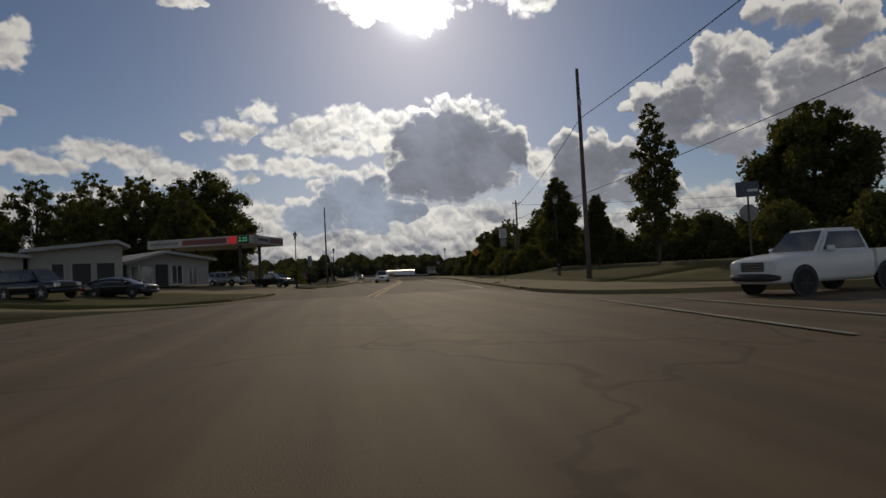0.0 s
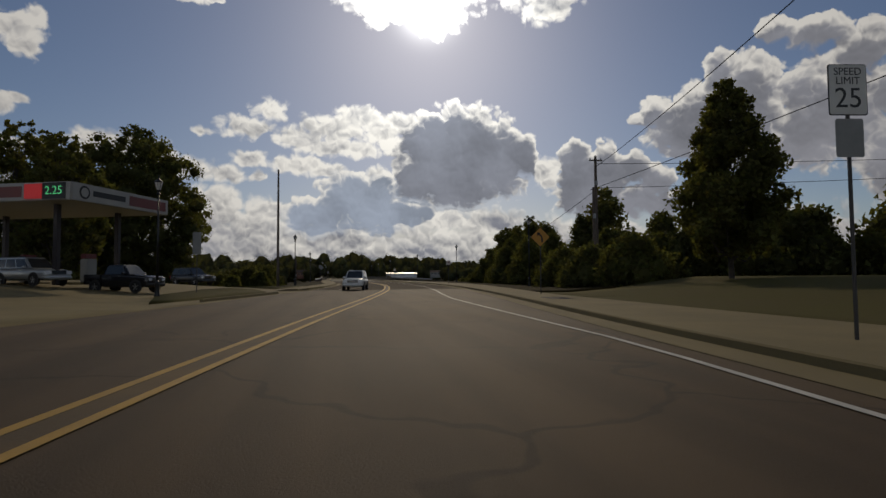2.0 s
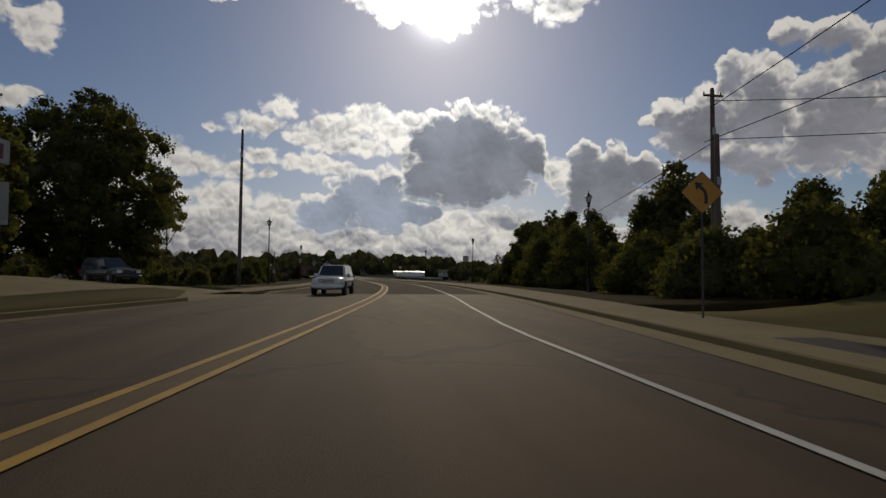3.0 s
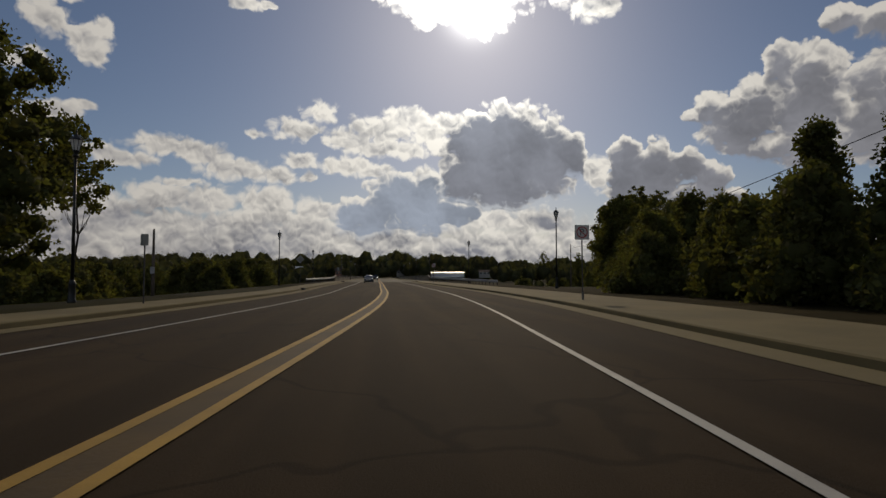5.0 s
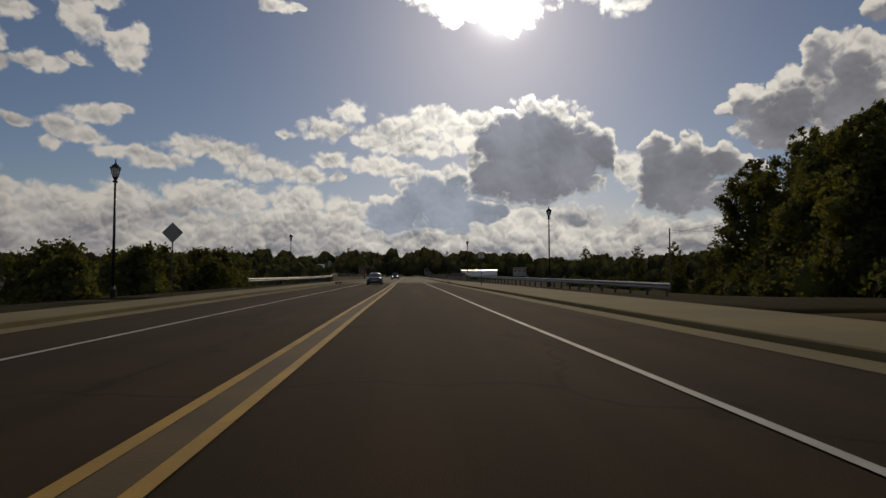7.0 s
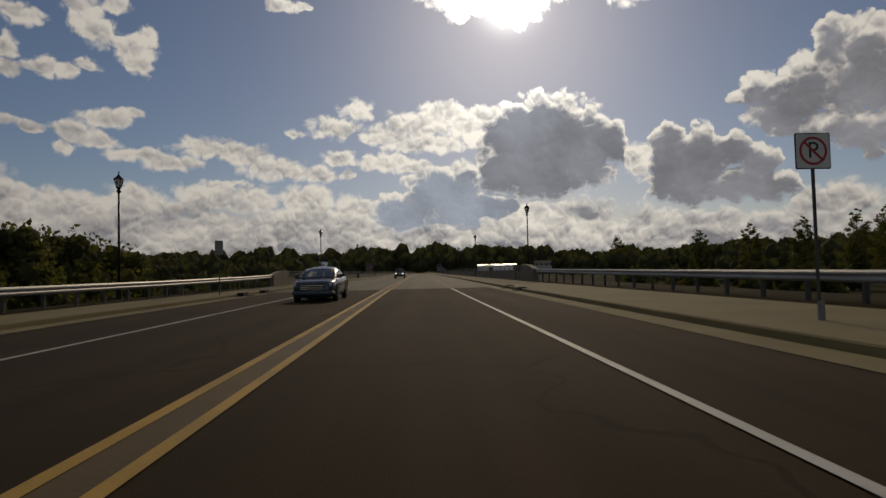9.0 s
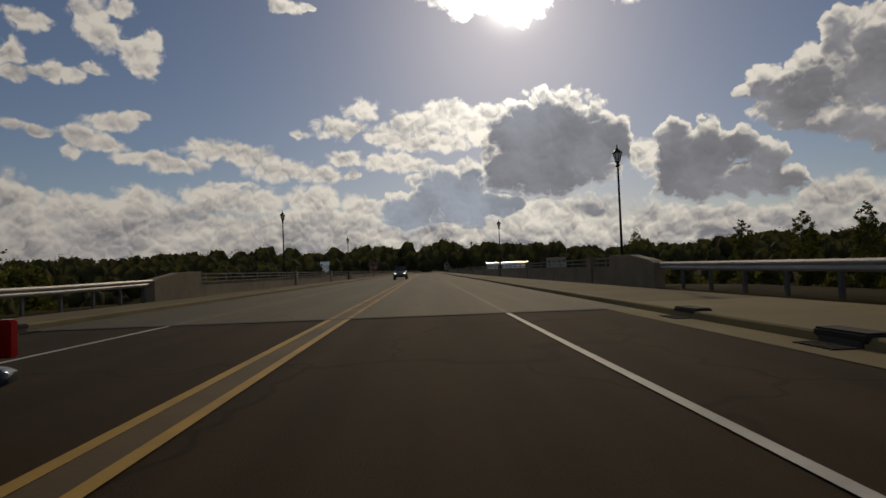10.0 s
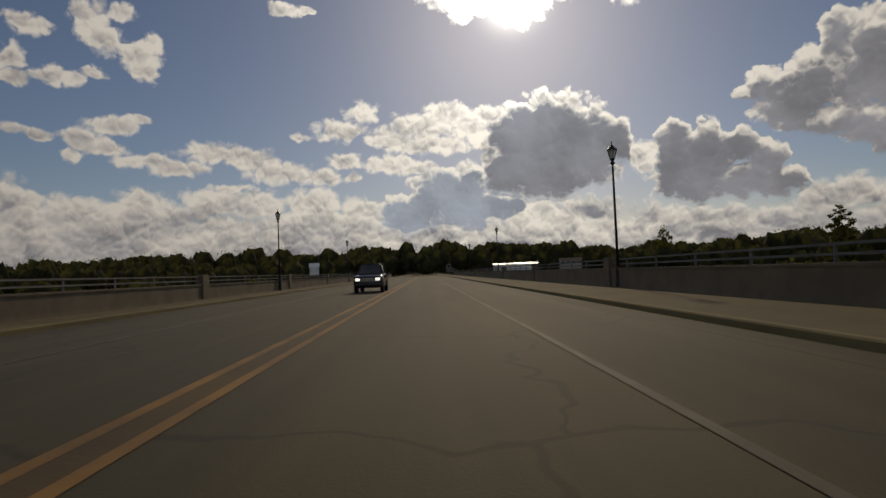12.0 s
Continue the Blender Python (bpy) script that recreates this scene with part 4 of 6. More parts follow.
def far_woods():
    rng = random.Random(9)
    lobes = []
    for dist, h, count in [(210, 12, 60), (270, 15, 90), (360, 18, 110), (470, 24, 120), (580, 29, 150), (700, 36, 170)]:
        for k in range(count):
            a = radians(-72 + 146 * (k + rng.random()) / count)
            d = dist * rng.uniform(0.92, 1.08)
            x, y = 2 + d * math.sin(a), 100 + d * math.cos(a)
            deg = math.degrees(a)
            if abs(x + 1) < 26 and y < 570:
                continue
            if 3 < deg < 15 and y < 566:
                continue
            if -11.5 < deg < 0 and y < 548:
                continue
            if deg > 0 and deg < 24 and d < 330:
                continue
            hh = h * rng.uniform(0.6, 1.1) * (0.8 if 14 < deg < 30 else 1.0)
            z = ground_at(x, y)
            w = hh * rng.uniform(0.32, 0.5)
            lobes.append((x, y, z + hh * 0.55, w, w, hh * 0.47))
            lobes.append((x + w * rng.uniform(-0.9, 0.9), y - w * 0.4, z + hh * 0.3, w * 0.9, w * 0.9, hh * 0.34))
            lobes.append((x + w * rng.uniform(-0.9, 0.9), y + w * 0.4, z + hh * 0.62, w * 0.6, w * 0.6, hh * 0.36))
    ob = new("far_woods", leaf_mesh("far_woods", lobes, 170000, 0.46, LEAF_FAR, 77, 0.24, flat=0.9, core=0.84, ragged=1.0))
    tagged(ob, "distant dark green woods along the horizon", "woods", kind="stuff")


far_woods()


# ---- crossing lines at the junction ----
def flat_mark(outline, label, mat):
    ob = new("road_line", mesh_from("road_line", [(x, y, 0.016) for x, y in outline], [tuple(range(len(outline)))], mat))
    tagged(ob, label, "road marking", kind="structure")


flat_mark([(-6.75, -127), (-6.58, -127), (-5.05, -116), (-5.22, -116)], "thin white crosswalk line over the side street", CROSS_LINE)
flat_mark([(-4.4, -128), (-4.25, -128), (-3.2, -117), (-3.35, -117)], "thin white crosswalk line over the side street", CROSS_LINE)

patch_slab = prism([(-0.5, 0.0), (0.5, 0.0), (0.48, 0.008), (-0.48, 0.008)], -1.4, 1.4)
patch_ob = part("pavement_patch", patch_slab, IRON)
patch_ob.matrix_basis = pose(2.45, -71.0, 0.158, 0, 0, -9)
tagged(patch_ob, "dark rectangular repair patch in the pale pavement", "pavement patch", kind="structure")

# ---- bridge parapets and crash barriers ----
def parapet(side, x_in, y0, y1):
    s = side
    ob = empty("parapet", pose(0, 0, 0), "grey concrete bridge parapet with metal rails on top", "parapet", "bridge parapets")
    line = lambda y: np.full_like(np.asarray(y, float), x_in)
    bar_along("wall", y0, y1, [(0, 0.0), (s * 0.03, 0.30), (s * 0.03, 0.98), (s * 0.30, 0.98), (s * 0.30, 0.0)], line, WALL, 12, ob)
    cap = bar_along("coping", y0, y1, [(-s * 0.02, 0.98), (-s * 0.02, 1.06), (s * 0.34, 1.06), (s * 0.34, 0.98)], line, WALL, 12, ob)
    cap["label"] = "pale concrete coping"
    for z in (1.26, 1.50):
        bar_along("rail", y0 + 0.5, y1, [(s * 0.12, z - 0.035), (s * 0.12, z + 0.035), (s * 0.20, z + 0.035), (s * 0.20, z - 0.035)], line, RAIL_METAL, 12, ob)["label"] = "grey metal rail"
    post = box(-0.03, 0.03, -0.05, 0.05, 1.06, 1.53, 0.008)
    first = part("rail_post", post, RAIL_METAL, ob)
    n = int((y1 - y0) / 3.5)
    first.location = (x_in + s * 0.16, y0 + 1.5, 0)
    for k in range(1, n):
        piece("rail_post", first.data, ob, pose(x_in + s * 0.16, y0 + 1.5 + 3.5 * k, 0))
    pil = part("pilaster", box(-0.24, 0.24, -0.45, 0.45, 0.05, 1.62, 0.03), WALL, ob)
    spots = np.arange(y0 + 25 if s < 0 else y0 + 4, y1, 21.0)
    pil.location = (x_in + s * 0.17, float(spots[0]), 0)
    for y in spots[1:]:
        piece("pilaster", pil.data, ob, pose(x_in + s * 0.17, float(y), 0))
    # thick end block that slopes down towards the barrier
    bm = bmesh.new()
    rows = [(y0 + 0.3, 1.64), (y0 - 2.6, 1.58), (y0 - 5.0, 1.30), (y0 - 5.4, 1.18)]
    left, right = x_in - s * 0.04, x_in + s * 0.42
    rings = [[bm.verts.new((left, y, 0)), bm.verts.new((right, y, 0)), bm.verts.new((right, y, z)), bm.verts.new((left, y, z))] for y, z in rows]
    for p, q in zip(rings, rings[1:]):
        for i in range(4):
            bm.faces.new((p[i], p[(i + 1) % 4], q[(i + 1) % 4], q[i]))
    bm.faces.new(rings[0])
    bm.faces.new(rings[-1][::-1])
    part("end_block", bm, WALL, ob)
    return ob


parapet(-1, -11.45, 108.4, 330)
parapet(1, 11.35, 103.6, 330)


def crash_barrier(name_side, xs, ys, zs):
    """W-section steel beam on posts along a line of points."""
    ob = empty("crash_barrier", pose(0, 0, 0), "galvanised steel W-beam crash barrier behind the pavement", "crash barrier", "crash barriers")
    s = name_side
    prof = [(0, -0.16), (-s * 0.05, -0.10), (-s * 0.05, -0.06), (0, 0.0), (-s * 0.05, 0.06), (-s * 0.05, 0.10), (0, 0.16), (s * 0.012, 0.16), (s * 0.012, -0.16)]
    k = len(prof)
    verts = [(x + dx, y, z + dz) for x, y, z in zip(xs, ys, zs) for dx, dz in prof]
    n = len(xs)
    faces = [(i * k + j, i * k + (j + 1) % k, (i + 1) * k + (j + 1) % k, (i + 1) * k + j) for i in range(n - 1) for j in range(k)]
    faces += [tuple(range(k))[::-1], tuple((n - 1) * k + j for j in range(k))]
    beam = new("beam", mesh_from("beam", verts, faces, STEEL))
    beam.parent = ob
    post = part("post", box(-0.05, 0.05, -0.07, 0.07, -1.4, 0.12, 0.008), POST_STEEL, ob)
    spots = np.arange(ys[0] + 0.5, ys[-1], 2.0)
    for i, y in enumerate(spots):
        m = pose(float(np.interp(y, ys, xs)) + s * 0.08, float(y), float(np.interp(y, ys, zs)))
        if i:
            piece("post", post.data, ob, m)
        else:
            post.matrix_basis = m


crash_barrier(-1, [-12.3, -12.0, -11.9, -11.75, -11.6], [54, 66, 82, 96, 103.5], [0.80, 0.84, 0.88, 0.98, 1.10])
crash_barrier(1, [14.2, 13.4, 12.9, 12.4, 11.9, 11.6], [30, 44, 60, 76, 90, 98.6], [0.62, 0.72, 0.80, 0.88, 0.98, 1.05])

# ---- iron drain inlets at the kerb ----
def drain_inlet(x, y, z=0.0):
    ob = empty("drain_inlet", pose(x, y, z), "rusty cast-iron storm drain inlet set in the kerb", "drain", "storm drain inlets")
    part("hood", box(-0.14, 0.24, -0.5, 0.5, 0.08, 0.215, 0.03), IRON, ob)
    # solid dark block in place of a shaded hollow
    part("throat", box(-0.14, 0.14, -0.40, 0.40, 0.0, 0.11, 0.01), SHADE_INSIDE, ob, "dark block for the shade inside the throat")
    for k in range(7):
        part("bar", box(-0.52, -0.16, -0.40 + 0.12 * k, -0.34 + 0.12 * k, 0.005, 0.03, 0.004), IRON, ob)
    return ob


inlet = drain_inlet(7.5, 86.9)
for dx, dy, turn in ((-8.5, 84.7, 180), (-8.5, 89.3, 180), (7.47, 82.3, 0), (-7.25, 12.6, 180), (-1.4, -91.5, -9)):
    copy_thing(inlet, pose(dx, dy, 0, 0, 0, turn))

# ---- patched manhole ----
def manhole(x, y):
    ob = empty("manhole_cover", pose(x, y, 0.003), "round manhole cover ringed with pale patching in the asphalt", "manhole cover")
    part("patch", lathe([(0.62, 0.0), (0.60, 0.012)], 24), CONCRETE, ob, "pale concrete patch ring")
    part("lid", lathe([(0.31, 0.012), (0.30, 0.022)], 24), RAIL_METAL, ob, "worn grey iron lid")
    for i in range(6):
        a = i * math.pi / 3
        part("lid_rib", box(-0.10, 0.10, -0.012, 0.012, 0.022, 0.028), IRON, ob).matrix_basis = pose(0.15 * math.cos(a), 0.15 * math.sin(a), 0, 0, 0, math.degrees(a))


manhole(-8.1, -94.3)

# ---- road signs ----
def text_on(ob, words, size, mat, x, z, y=-0.008):
    cu = bpy.data.curves.new("lettering", "FONT")
    cu.body, cu.size, cu.align_x, cu.align_y, cu.extrude = words, size, "CENTER", "CENTER", 0.0015
    tmp = bpy.data.objects.new("lettering", cu)
    scene.collection.objects.link(tmp)
    me = bpy.data.meshes.new_from_object(tmp.evaluated_get(bpy.context.evaluated_depsgraph_get()))
    bpy.data.objects.remove(tmp)
    me.materials.clear()
    me.materials.append(mat)
    t = new("lettering", me)
    t.parent = ob
    t.matrix_basis = pose(x, y, z, 90, 0, 0)
    return t


def speed_sign(x, y, z, turn):
    ob = empty("speed_limit_sign", pose(x, y, z, 0, 0, turn), "white speed limit sign reading 25 over a dark panel", "road sign")
    sign_post(ob, 4.4)
    face = part("face", moved(plate(0.61, 0.80), Matrix.Translation((0, 0, 3.98))), SIGN_WHITE, ob)
    part("border", moved(plate(0.64, 0.83), Matrix.Translation((0, 0.009, 3.98))), SIGN_BLACK, ob)
    text_on(face, "SPEED", 0.17, SIGN_BLACK, 0, 4.27)
    text_on(face, "LIMIT", 0.17, SIGN_BLACK, 0, 4.12)
    text_on(face, "25", 0.46, SIGN_BLACK, 0, 3.83)
    part("lower_panel", moved(plate(0.46, 0.62), Matrix.Translation((0, 0, 3.20))), SIGN_BACK, ob, "dark plain panel")
    return ob


speed_sign(0.2, -88.8, 0.16, -9)


def curve_sign(x, y, z, turn):
    ob = empty("curve_warning_sign", pose(x, y, z, 0, 0, turn), "yellow diamond warning sign with a black left-curving arrow", "road sign")
    sign_post(ob, 3.6)
    dia = moved(plate(0.78, 0.78, 0.05), Matrix.Translation((0, 0, 3.3)) @ Matrix.Rotation(radians(45), 4, "Y"))
    face = part("face", dia, SIGN_YELLOW, ob)
    part("border", moved(plate(0.82, 0.82, 0.06), Matrix.Translation((0, 0.009, 3.3)) @ Matrix.Rotation(radians(45), 4, "Y")), SIGN_BLACK, ob)
    pts = [(0.10, -0.30), (0.10, -0.08), (0.07, 0.04), (-0.06, 0.15)]
    bm = bmesh.new()
    for (ax, az), (bx, bz) in zip(pts, pts[1:]):
        d = Vector((bx - ax, 0, bz - az))
        n = Vector((-d.z, 0, d.x)).normalized() * 0.045
        vs = [bm.verts.new((px + q * n.x, -0.009, 3.3 + pz + q * n.z)) for px, pz, q in ((ax, az, 1), (ax, az, -1), (bx, bz, -1), (bx, bz, 1))]
        bm.faces.new(vs)
    tip = [bm.verts.new(v) for v in ((-0.20, -0.009, 3.3 + 0.28), (-0.16, -0.009, 3.3 + 0.06), (0.03, -0.009, 3.3 + 0.24))]
    bm.faces.new(tip)
    part("arrow", bm, SIGN_BLACK, face)
    return ob


curve_sign(4.0, -65.0, 0.16, -9)


def no_parking_sign(x, y, z, turn):
    ob = empty("no_parking_sign", pose(x, y, z, 0, 0, turn), "square white no-parking sign with a crossed-out letter", "road sign", "no-parking signs")
    sign_post(ob, 3.3)
    part("base_marker", rod((0, -0.02, 0), (0, -0.02, 0.34), 0.055, sides=8), SIGN_BACK, ob)
    face = part("face", moved(plate(0.62, 0.62, 0.03), Matrix.Translation((0, 0, 3.05))), SIGN_WHITE, ob)
    part("border", moved(plate(0.66, 0.66, 0.03), Matrix.Translation((0, 0.009, 3.05))), SIGN_BLACK, ob)
    text_on(face, "P", 0.42, SIGN_BLACK, 0.0, 3.05)
    bm = bmesh.new()
    n = 28
    vo = [bm.verts.new((0.26 * math.cos(2 * math.pi * i / n), -0.010, 3.05 + 0.26 * math.sin(2 * math.pi * i / n))) for i in range(n)]
    vi = [bm.verts.new((0.215 * math.cos(2 * math.pi * i / n), -0.010, 3.05 + 0.215 * math.sin(2 * math.pi * i / n))) for i in range(n)]
    for i in range(n):
        bm.faces.new((vo[i], vo[(i + 1) % n], vi[(i + 1) % n], vi[i]))
    part("ring", bm, SIGN_RED, face, "dark red ring")
    part("slash", moved(box(-0.24, 0.24, -0.0115, -0.0095, -0.022, 0.022), Matrix.Translation((0, 0, 3.05)) @ Matrix.Rotation(radians(45), 4, "Y")), SIGN_RED, face)
    return ob


p_sign = no_parking_sign(8.75, -14.85, 0.16, -3)
copy_thing(p_sign, pose(9.05, 60.85, 0.16, 0, 0, 0))


def sign_from_behind(x, y, z, w, h, top, turn, diamond=False):
    ob = empty("road_sign", pose(x, y, z, 0, 0, turn), "dull aluminium back of a %s road sign on a post" % ("diamond-shaped" if diamond else "rectangular"), "road sign")
    sign_post(ob, top - 0.1)
    m = Matrix.Translation((0, 0, top - (w * 0.7 if diamond else h / 2)))
    if diamond:
        m = m @ Matrix.Rotation(radians(45), 4, "Y")
    part("panel", moved(plate(w, h), m), SIGN_BACK, ob)
    part("bracket", box(-0.12, 0.12, 0.004, 0.035, top - h * 0.5 - 0.03, top - h * 0.5 + 0.03), STEEL, ob)


sign_from_behind(-10.4, 33.3, 0.1, 0.76, 0.76, 3.85, 0, True)
sign_from_behind(-9.6, -16.2, 0.1, 0.30, 0.46, 2.8, 0)
sign_from_behind(-9.3, 83.0, 0.1, 0.46, 0.80, 3.1, 0)
sign_from_behind(-16.5, -57.4, 0.4, 0.55, 1.45, 3.8, -10)
corner = empty("stop_sign", pose(2.7, -113.9, 0.5, 0, 0, -30), "stop sign seen from behind with a grey street-name box on top", "road sign")
sign_post(corner, 3.6, 0.04)
part("name_panel", box(-0.43, 0.43, -0.03, 0.03, 3.10, 3.72, 0.02), PANEL_BLUE, corner, "dark blue-grey boxed panel")
part("name_bar", box(-0.02, 0.36, -0.045, -0.031, 3.30, 3.40), SIGN_WHITE, corner, "pale bar of small writing")
part("octagon", moved(prism([(0.36 * math.cos(radians(22.5 + 45 * i)), 0.36 * math.sin(radians(22.5 + 45 * i))) for i in range(8)], -0.004, 0.004), Matrix.Translation((0, 0.05, 2.45))), SIGN_BACK, corner)

# ---- overhead wires and the pole fittings ----
def wire(a, b, sag, label="thin black overhead wire between utility poles"):
    cu = bpy.data.curves.new("overhead_wire", "CURVE")
    cu.dimensions, cu.bevel_depth, cu.bevel_resolution = "3D", 0.022, 1
    sp = cu.splines.new("POLY")
    n = 24
    sp.points.add(n)
    a, b = Vector(a), Vector(b)
    for i in range(n + 1):
        u = i / n
        p = a.lerp(b, u)
        sp.points[i].co = (p.x, p.y, p.z - 4 * sag * u * (1 - u), 1)
    tmp = bpy.data.objects.new("overhead_wire", cu)
    scene.collection.objects.link(tmp)
    me = bpy.data.meshes.new_from_object(tmp.evaluated_get(bpy.context.evaluated_depsgraph_get()))
    bpy.data.objects.remove(tmp)
    me.materials.clear()
    me.materials.append(CABLE)
    ob = new("overhead_wire", me)
    tagged(ob, label, "wire", "overhead wires")


wire((3.4, -97.7, 11.3), (-2.0, -150, 11.5), 0.6)
wire((3.4, -97.7, 11.3), (14.5, -50.9, 10.6), 0.5)
wire((9.0, -150, 10.8), (14.0, -50.9, 8.6), 0.7)
wire((14.5, -50.9, 10.9), (60.0, -75, 9.5), 0.5)
wire((14.9, -50.9, 8.8), (62.0, -80, 8.5), 0.5)
wire((14.5, -50.9, 8.6), (49.1, 104.0, 8.6), 1.2)
wire((49.1, 104, 9.2), (120, 96, 9.0), 0.6)
utility_pole(49.1, 104.0, -3.4, 13.0, label="distant wooden utility pole beyond the crash barrier")
utility_pole(13.3, -52.9, 0, 8.5, label="short second wooden pole beside a taller one")
box_on_pole = empty("utility_box", pose(14.3, -51.25, 1.3), "pale grey utility box fixed low on a wooden pole", "utility box")
part("case", box(-0.2, 0.2, -0.16, 0.1, -0.35, 0.5, 0.02), SIGN_WHITE, box_on_pole)
part("lid", box(-0.19, 0.19, -0.18, -0.16, -0.3, 0.45, 0.01), SIGN_WHITE, box_on_pole)

# ---- verges, islands and the forecourt ----
def surface(name, outline, mat, lift, label, category, cut=3.0, kind="structure"):
    """A patch of ground cover that follows the land, inside an outline."""
    bm = bmesh.new()
    vs = [bm.verts.new((x, y, 0)) for x, y in outline]
    bm.faces.new(vs)
    xs, ys = [p[0] for p in outline], [p[1] for p in outline]
    for axis, lo, hi in (((1, 0, 0), min(xs), max(xs)), ((0, 1, 0), min(ys), max(ys))):
        v = lo + cut
        while v < hi:
            bmesh.ops.bisect_plane(bm, geom=bm.verts[:] + bm.edges[:] + bm.faces[:], plane_co=[v * a for a in axis], plane_no=axis)
            v += cut
    bmesh.ops.triangulate(bm, faces=bm.faces)
    for v in bm.verts:
        v.co.z = ground_at(v.co.x, v.co.y) + lift
    rim = bmesh.ops.extrude_edge_only(bm, edges=[e for e in bm.edges if e.is_boundary])
    for v in rim["geom"]:
        if isinstance(v, bmesh.types.BMVert):
            v.co.z -= lift + 0.12
    ob = part(name, bm, mat)
    for p in ob.data.polygons:
        p.use_smooth = True
    if ob.data.polygons[0].normal.z < 0:
        ob.data.flip_normals()
    return tagged(ob, label, category, kind=kind)


def right_verge(y0, y1, wide, mat, label):
    ys = np.arange(y0, y1 + 0.1, 6.0)
    near = [(float(centre(y) + offs(y, WALK_R)) - 0.02, float(y)) for y in ys]
    far = [(x + wide, y) for x, y in near][::-1]
    surface("lawn", near + far, mat, 0.26, label, "grass", 3.0)


def left_verge(y0, y1, wide, mat, label, shift=0.0):
    ys = np.arange(y0, y1 + 0.1, 6.0)
    near = [(float(centre(y) + offs(y, WALK_L)) + 0.02 - shift, float(y)) for y in ys]
    far = [(x - wide, y) for x, y in near][::-1]
    surface("lawn", near + far, mat, 0.26, label, "grass", 3.0)


right_verge(-104, -60, 24, GRASS, "mown grass bank sloping up behind the pavement")
right_verge(-60, 18, 6, DRY_GRASS, "rough grass strip between pavement and thicket")
right_verge(18, 102, 5, DRY_GRASS, "rough brown grass under the crash barrier")
left_verge(30, 102, 5, DRY_GRASS, "rough brown grass under the crash barrier")
left_verge(-30, 30, 7, EARTH, "bare earth and rough grass beside the pavement")
surface("lawn", [(1.3, -104), (2.0, -110.5), (4, -113), (30, -115.3), (30, -104)], GRASS, 0.26, "mown grass at the street corner", "grass")
corner_walk = [(-3.6, -104), (-4.05, -106.5), (-4.15, -109), (-3.9, -111.5), (-3.2, -113.4), (-1.9, -115.0), (0.3, -116.2), (6, -116.9), (30, -118.5), (30, -115.3), (4, -113.0), (2.6, -111.6), (2.0, -109.5), (1.45, -104)]
bm = bmesh.new()
lower = [bm.verts.new((x, y, -0.15)) for x, y in corner_walk]
upper = [bm.verts.new((x, y, 0.162)) for x, y in corner_walk]
bm.faces.new(upper)
for i in range(len(upper)):
    j = (i + 1) % len(upper)
    bm.faces.new((lower[i], lower[j], upper[j], upper[i]))
tagged(part("pavement", bm, CONCRETE), "pale concrete pavement curving round the street corner", "pavement", kind="structure")
forecourt = [(-19.5, -100), (-17.6, -88), (-15.4, -76), (-13.6, -66), (-12.6, -58), (-11.2, -48), (-9.6, -41), (-14, -30), (-24, -22), (-60, -22), (-75, -60), (-70, -100), (-44, -108), (-26, -104)]
surface("forecourt", forecourt, CONCRETE, 0.13, "pale worn concrete forecourt of the filling station", "paving")
surface("lawn", [(-16.2, -68.0), (-14.6, -60), (-13.0, -50), (-15.0, -40), (-17.5, -38), (-18.6, -46), (-18.6, -58.5)], GRASS, 0.24, "mown grass island with a concrete edge", "grass")
surface("lawn", [(-20.8, -97.5), (-18.6, -89), (-20.0, -82), (-27, -80), (-40, -86), (-44, -98), (-28, -101)], GRASS, 0.24, "mown grass corner in front of parked cars", "grass")
surface("lawn", [(-10.6, -39.5), (-8.9, -30), (-10.5, -24), (-17, -20), (-19, -28)], GRASS, 0.26, "grass wedge with a utility pole beside the drive", "grass")
for y0, y1, add in ((-66, -52, -0.35), (-96, -86, -0.9)):
    kerb = bar_along("kerb", y0, y1, [(-0.15, -0.1), (-0.15, 0.17), (0.02, 0.16), (0.05, -0.1)], at_line(WALK_L, add + 3.0), CONCRETE)
    tagged(kerb, "low concrete kerb round the grass island", "kerb", kind="structure")


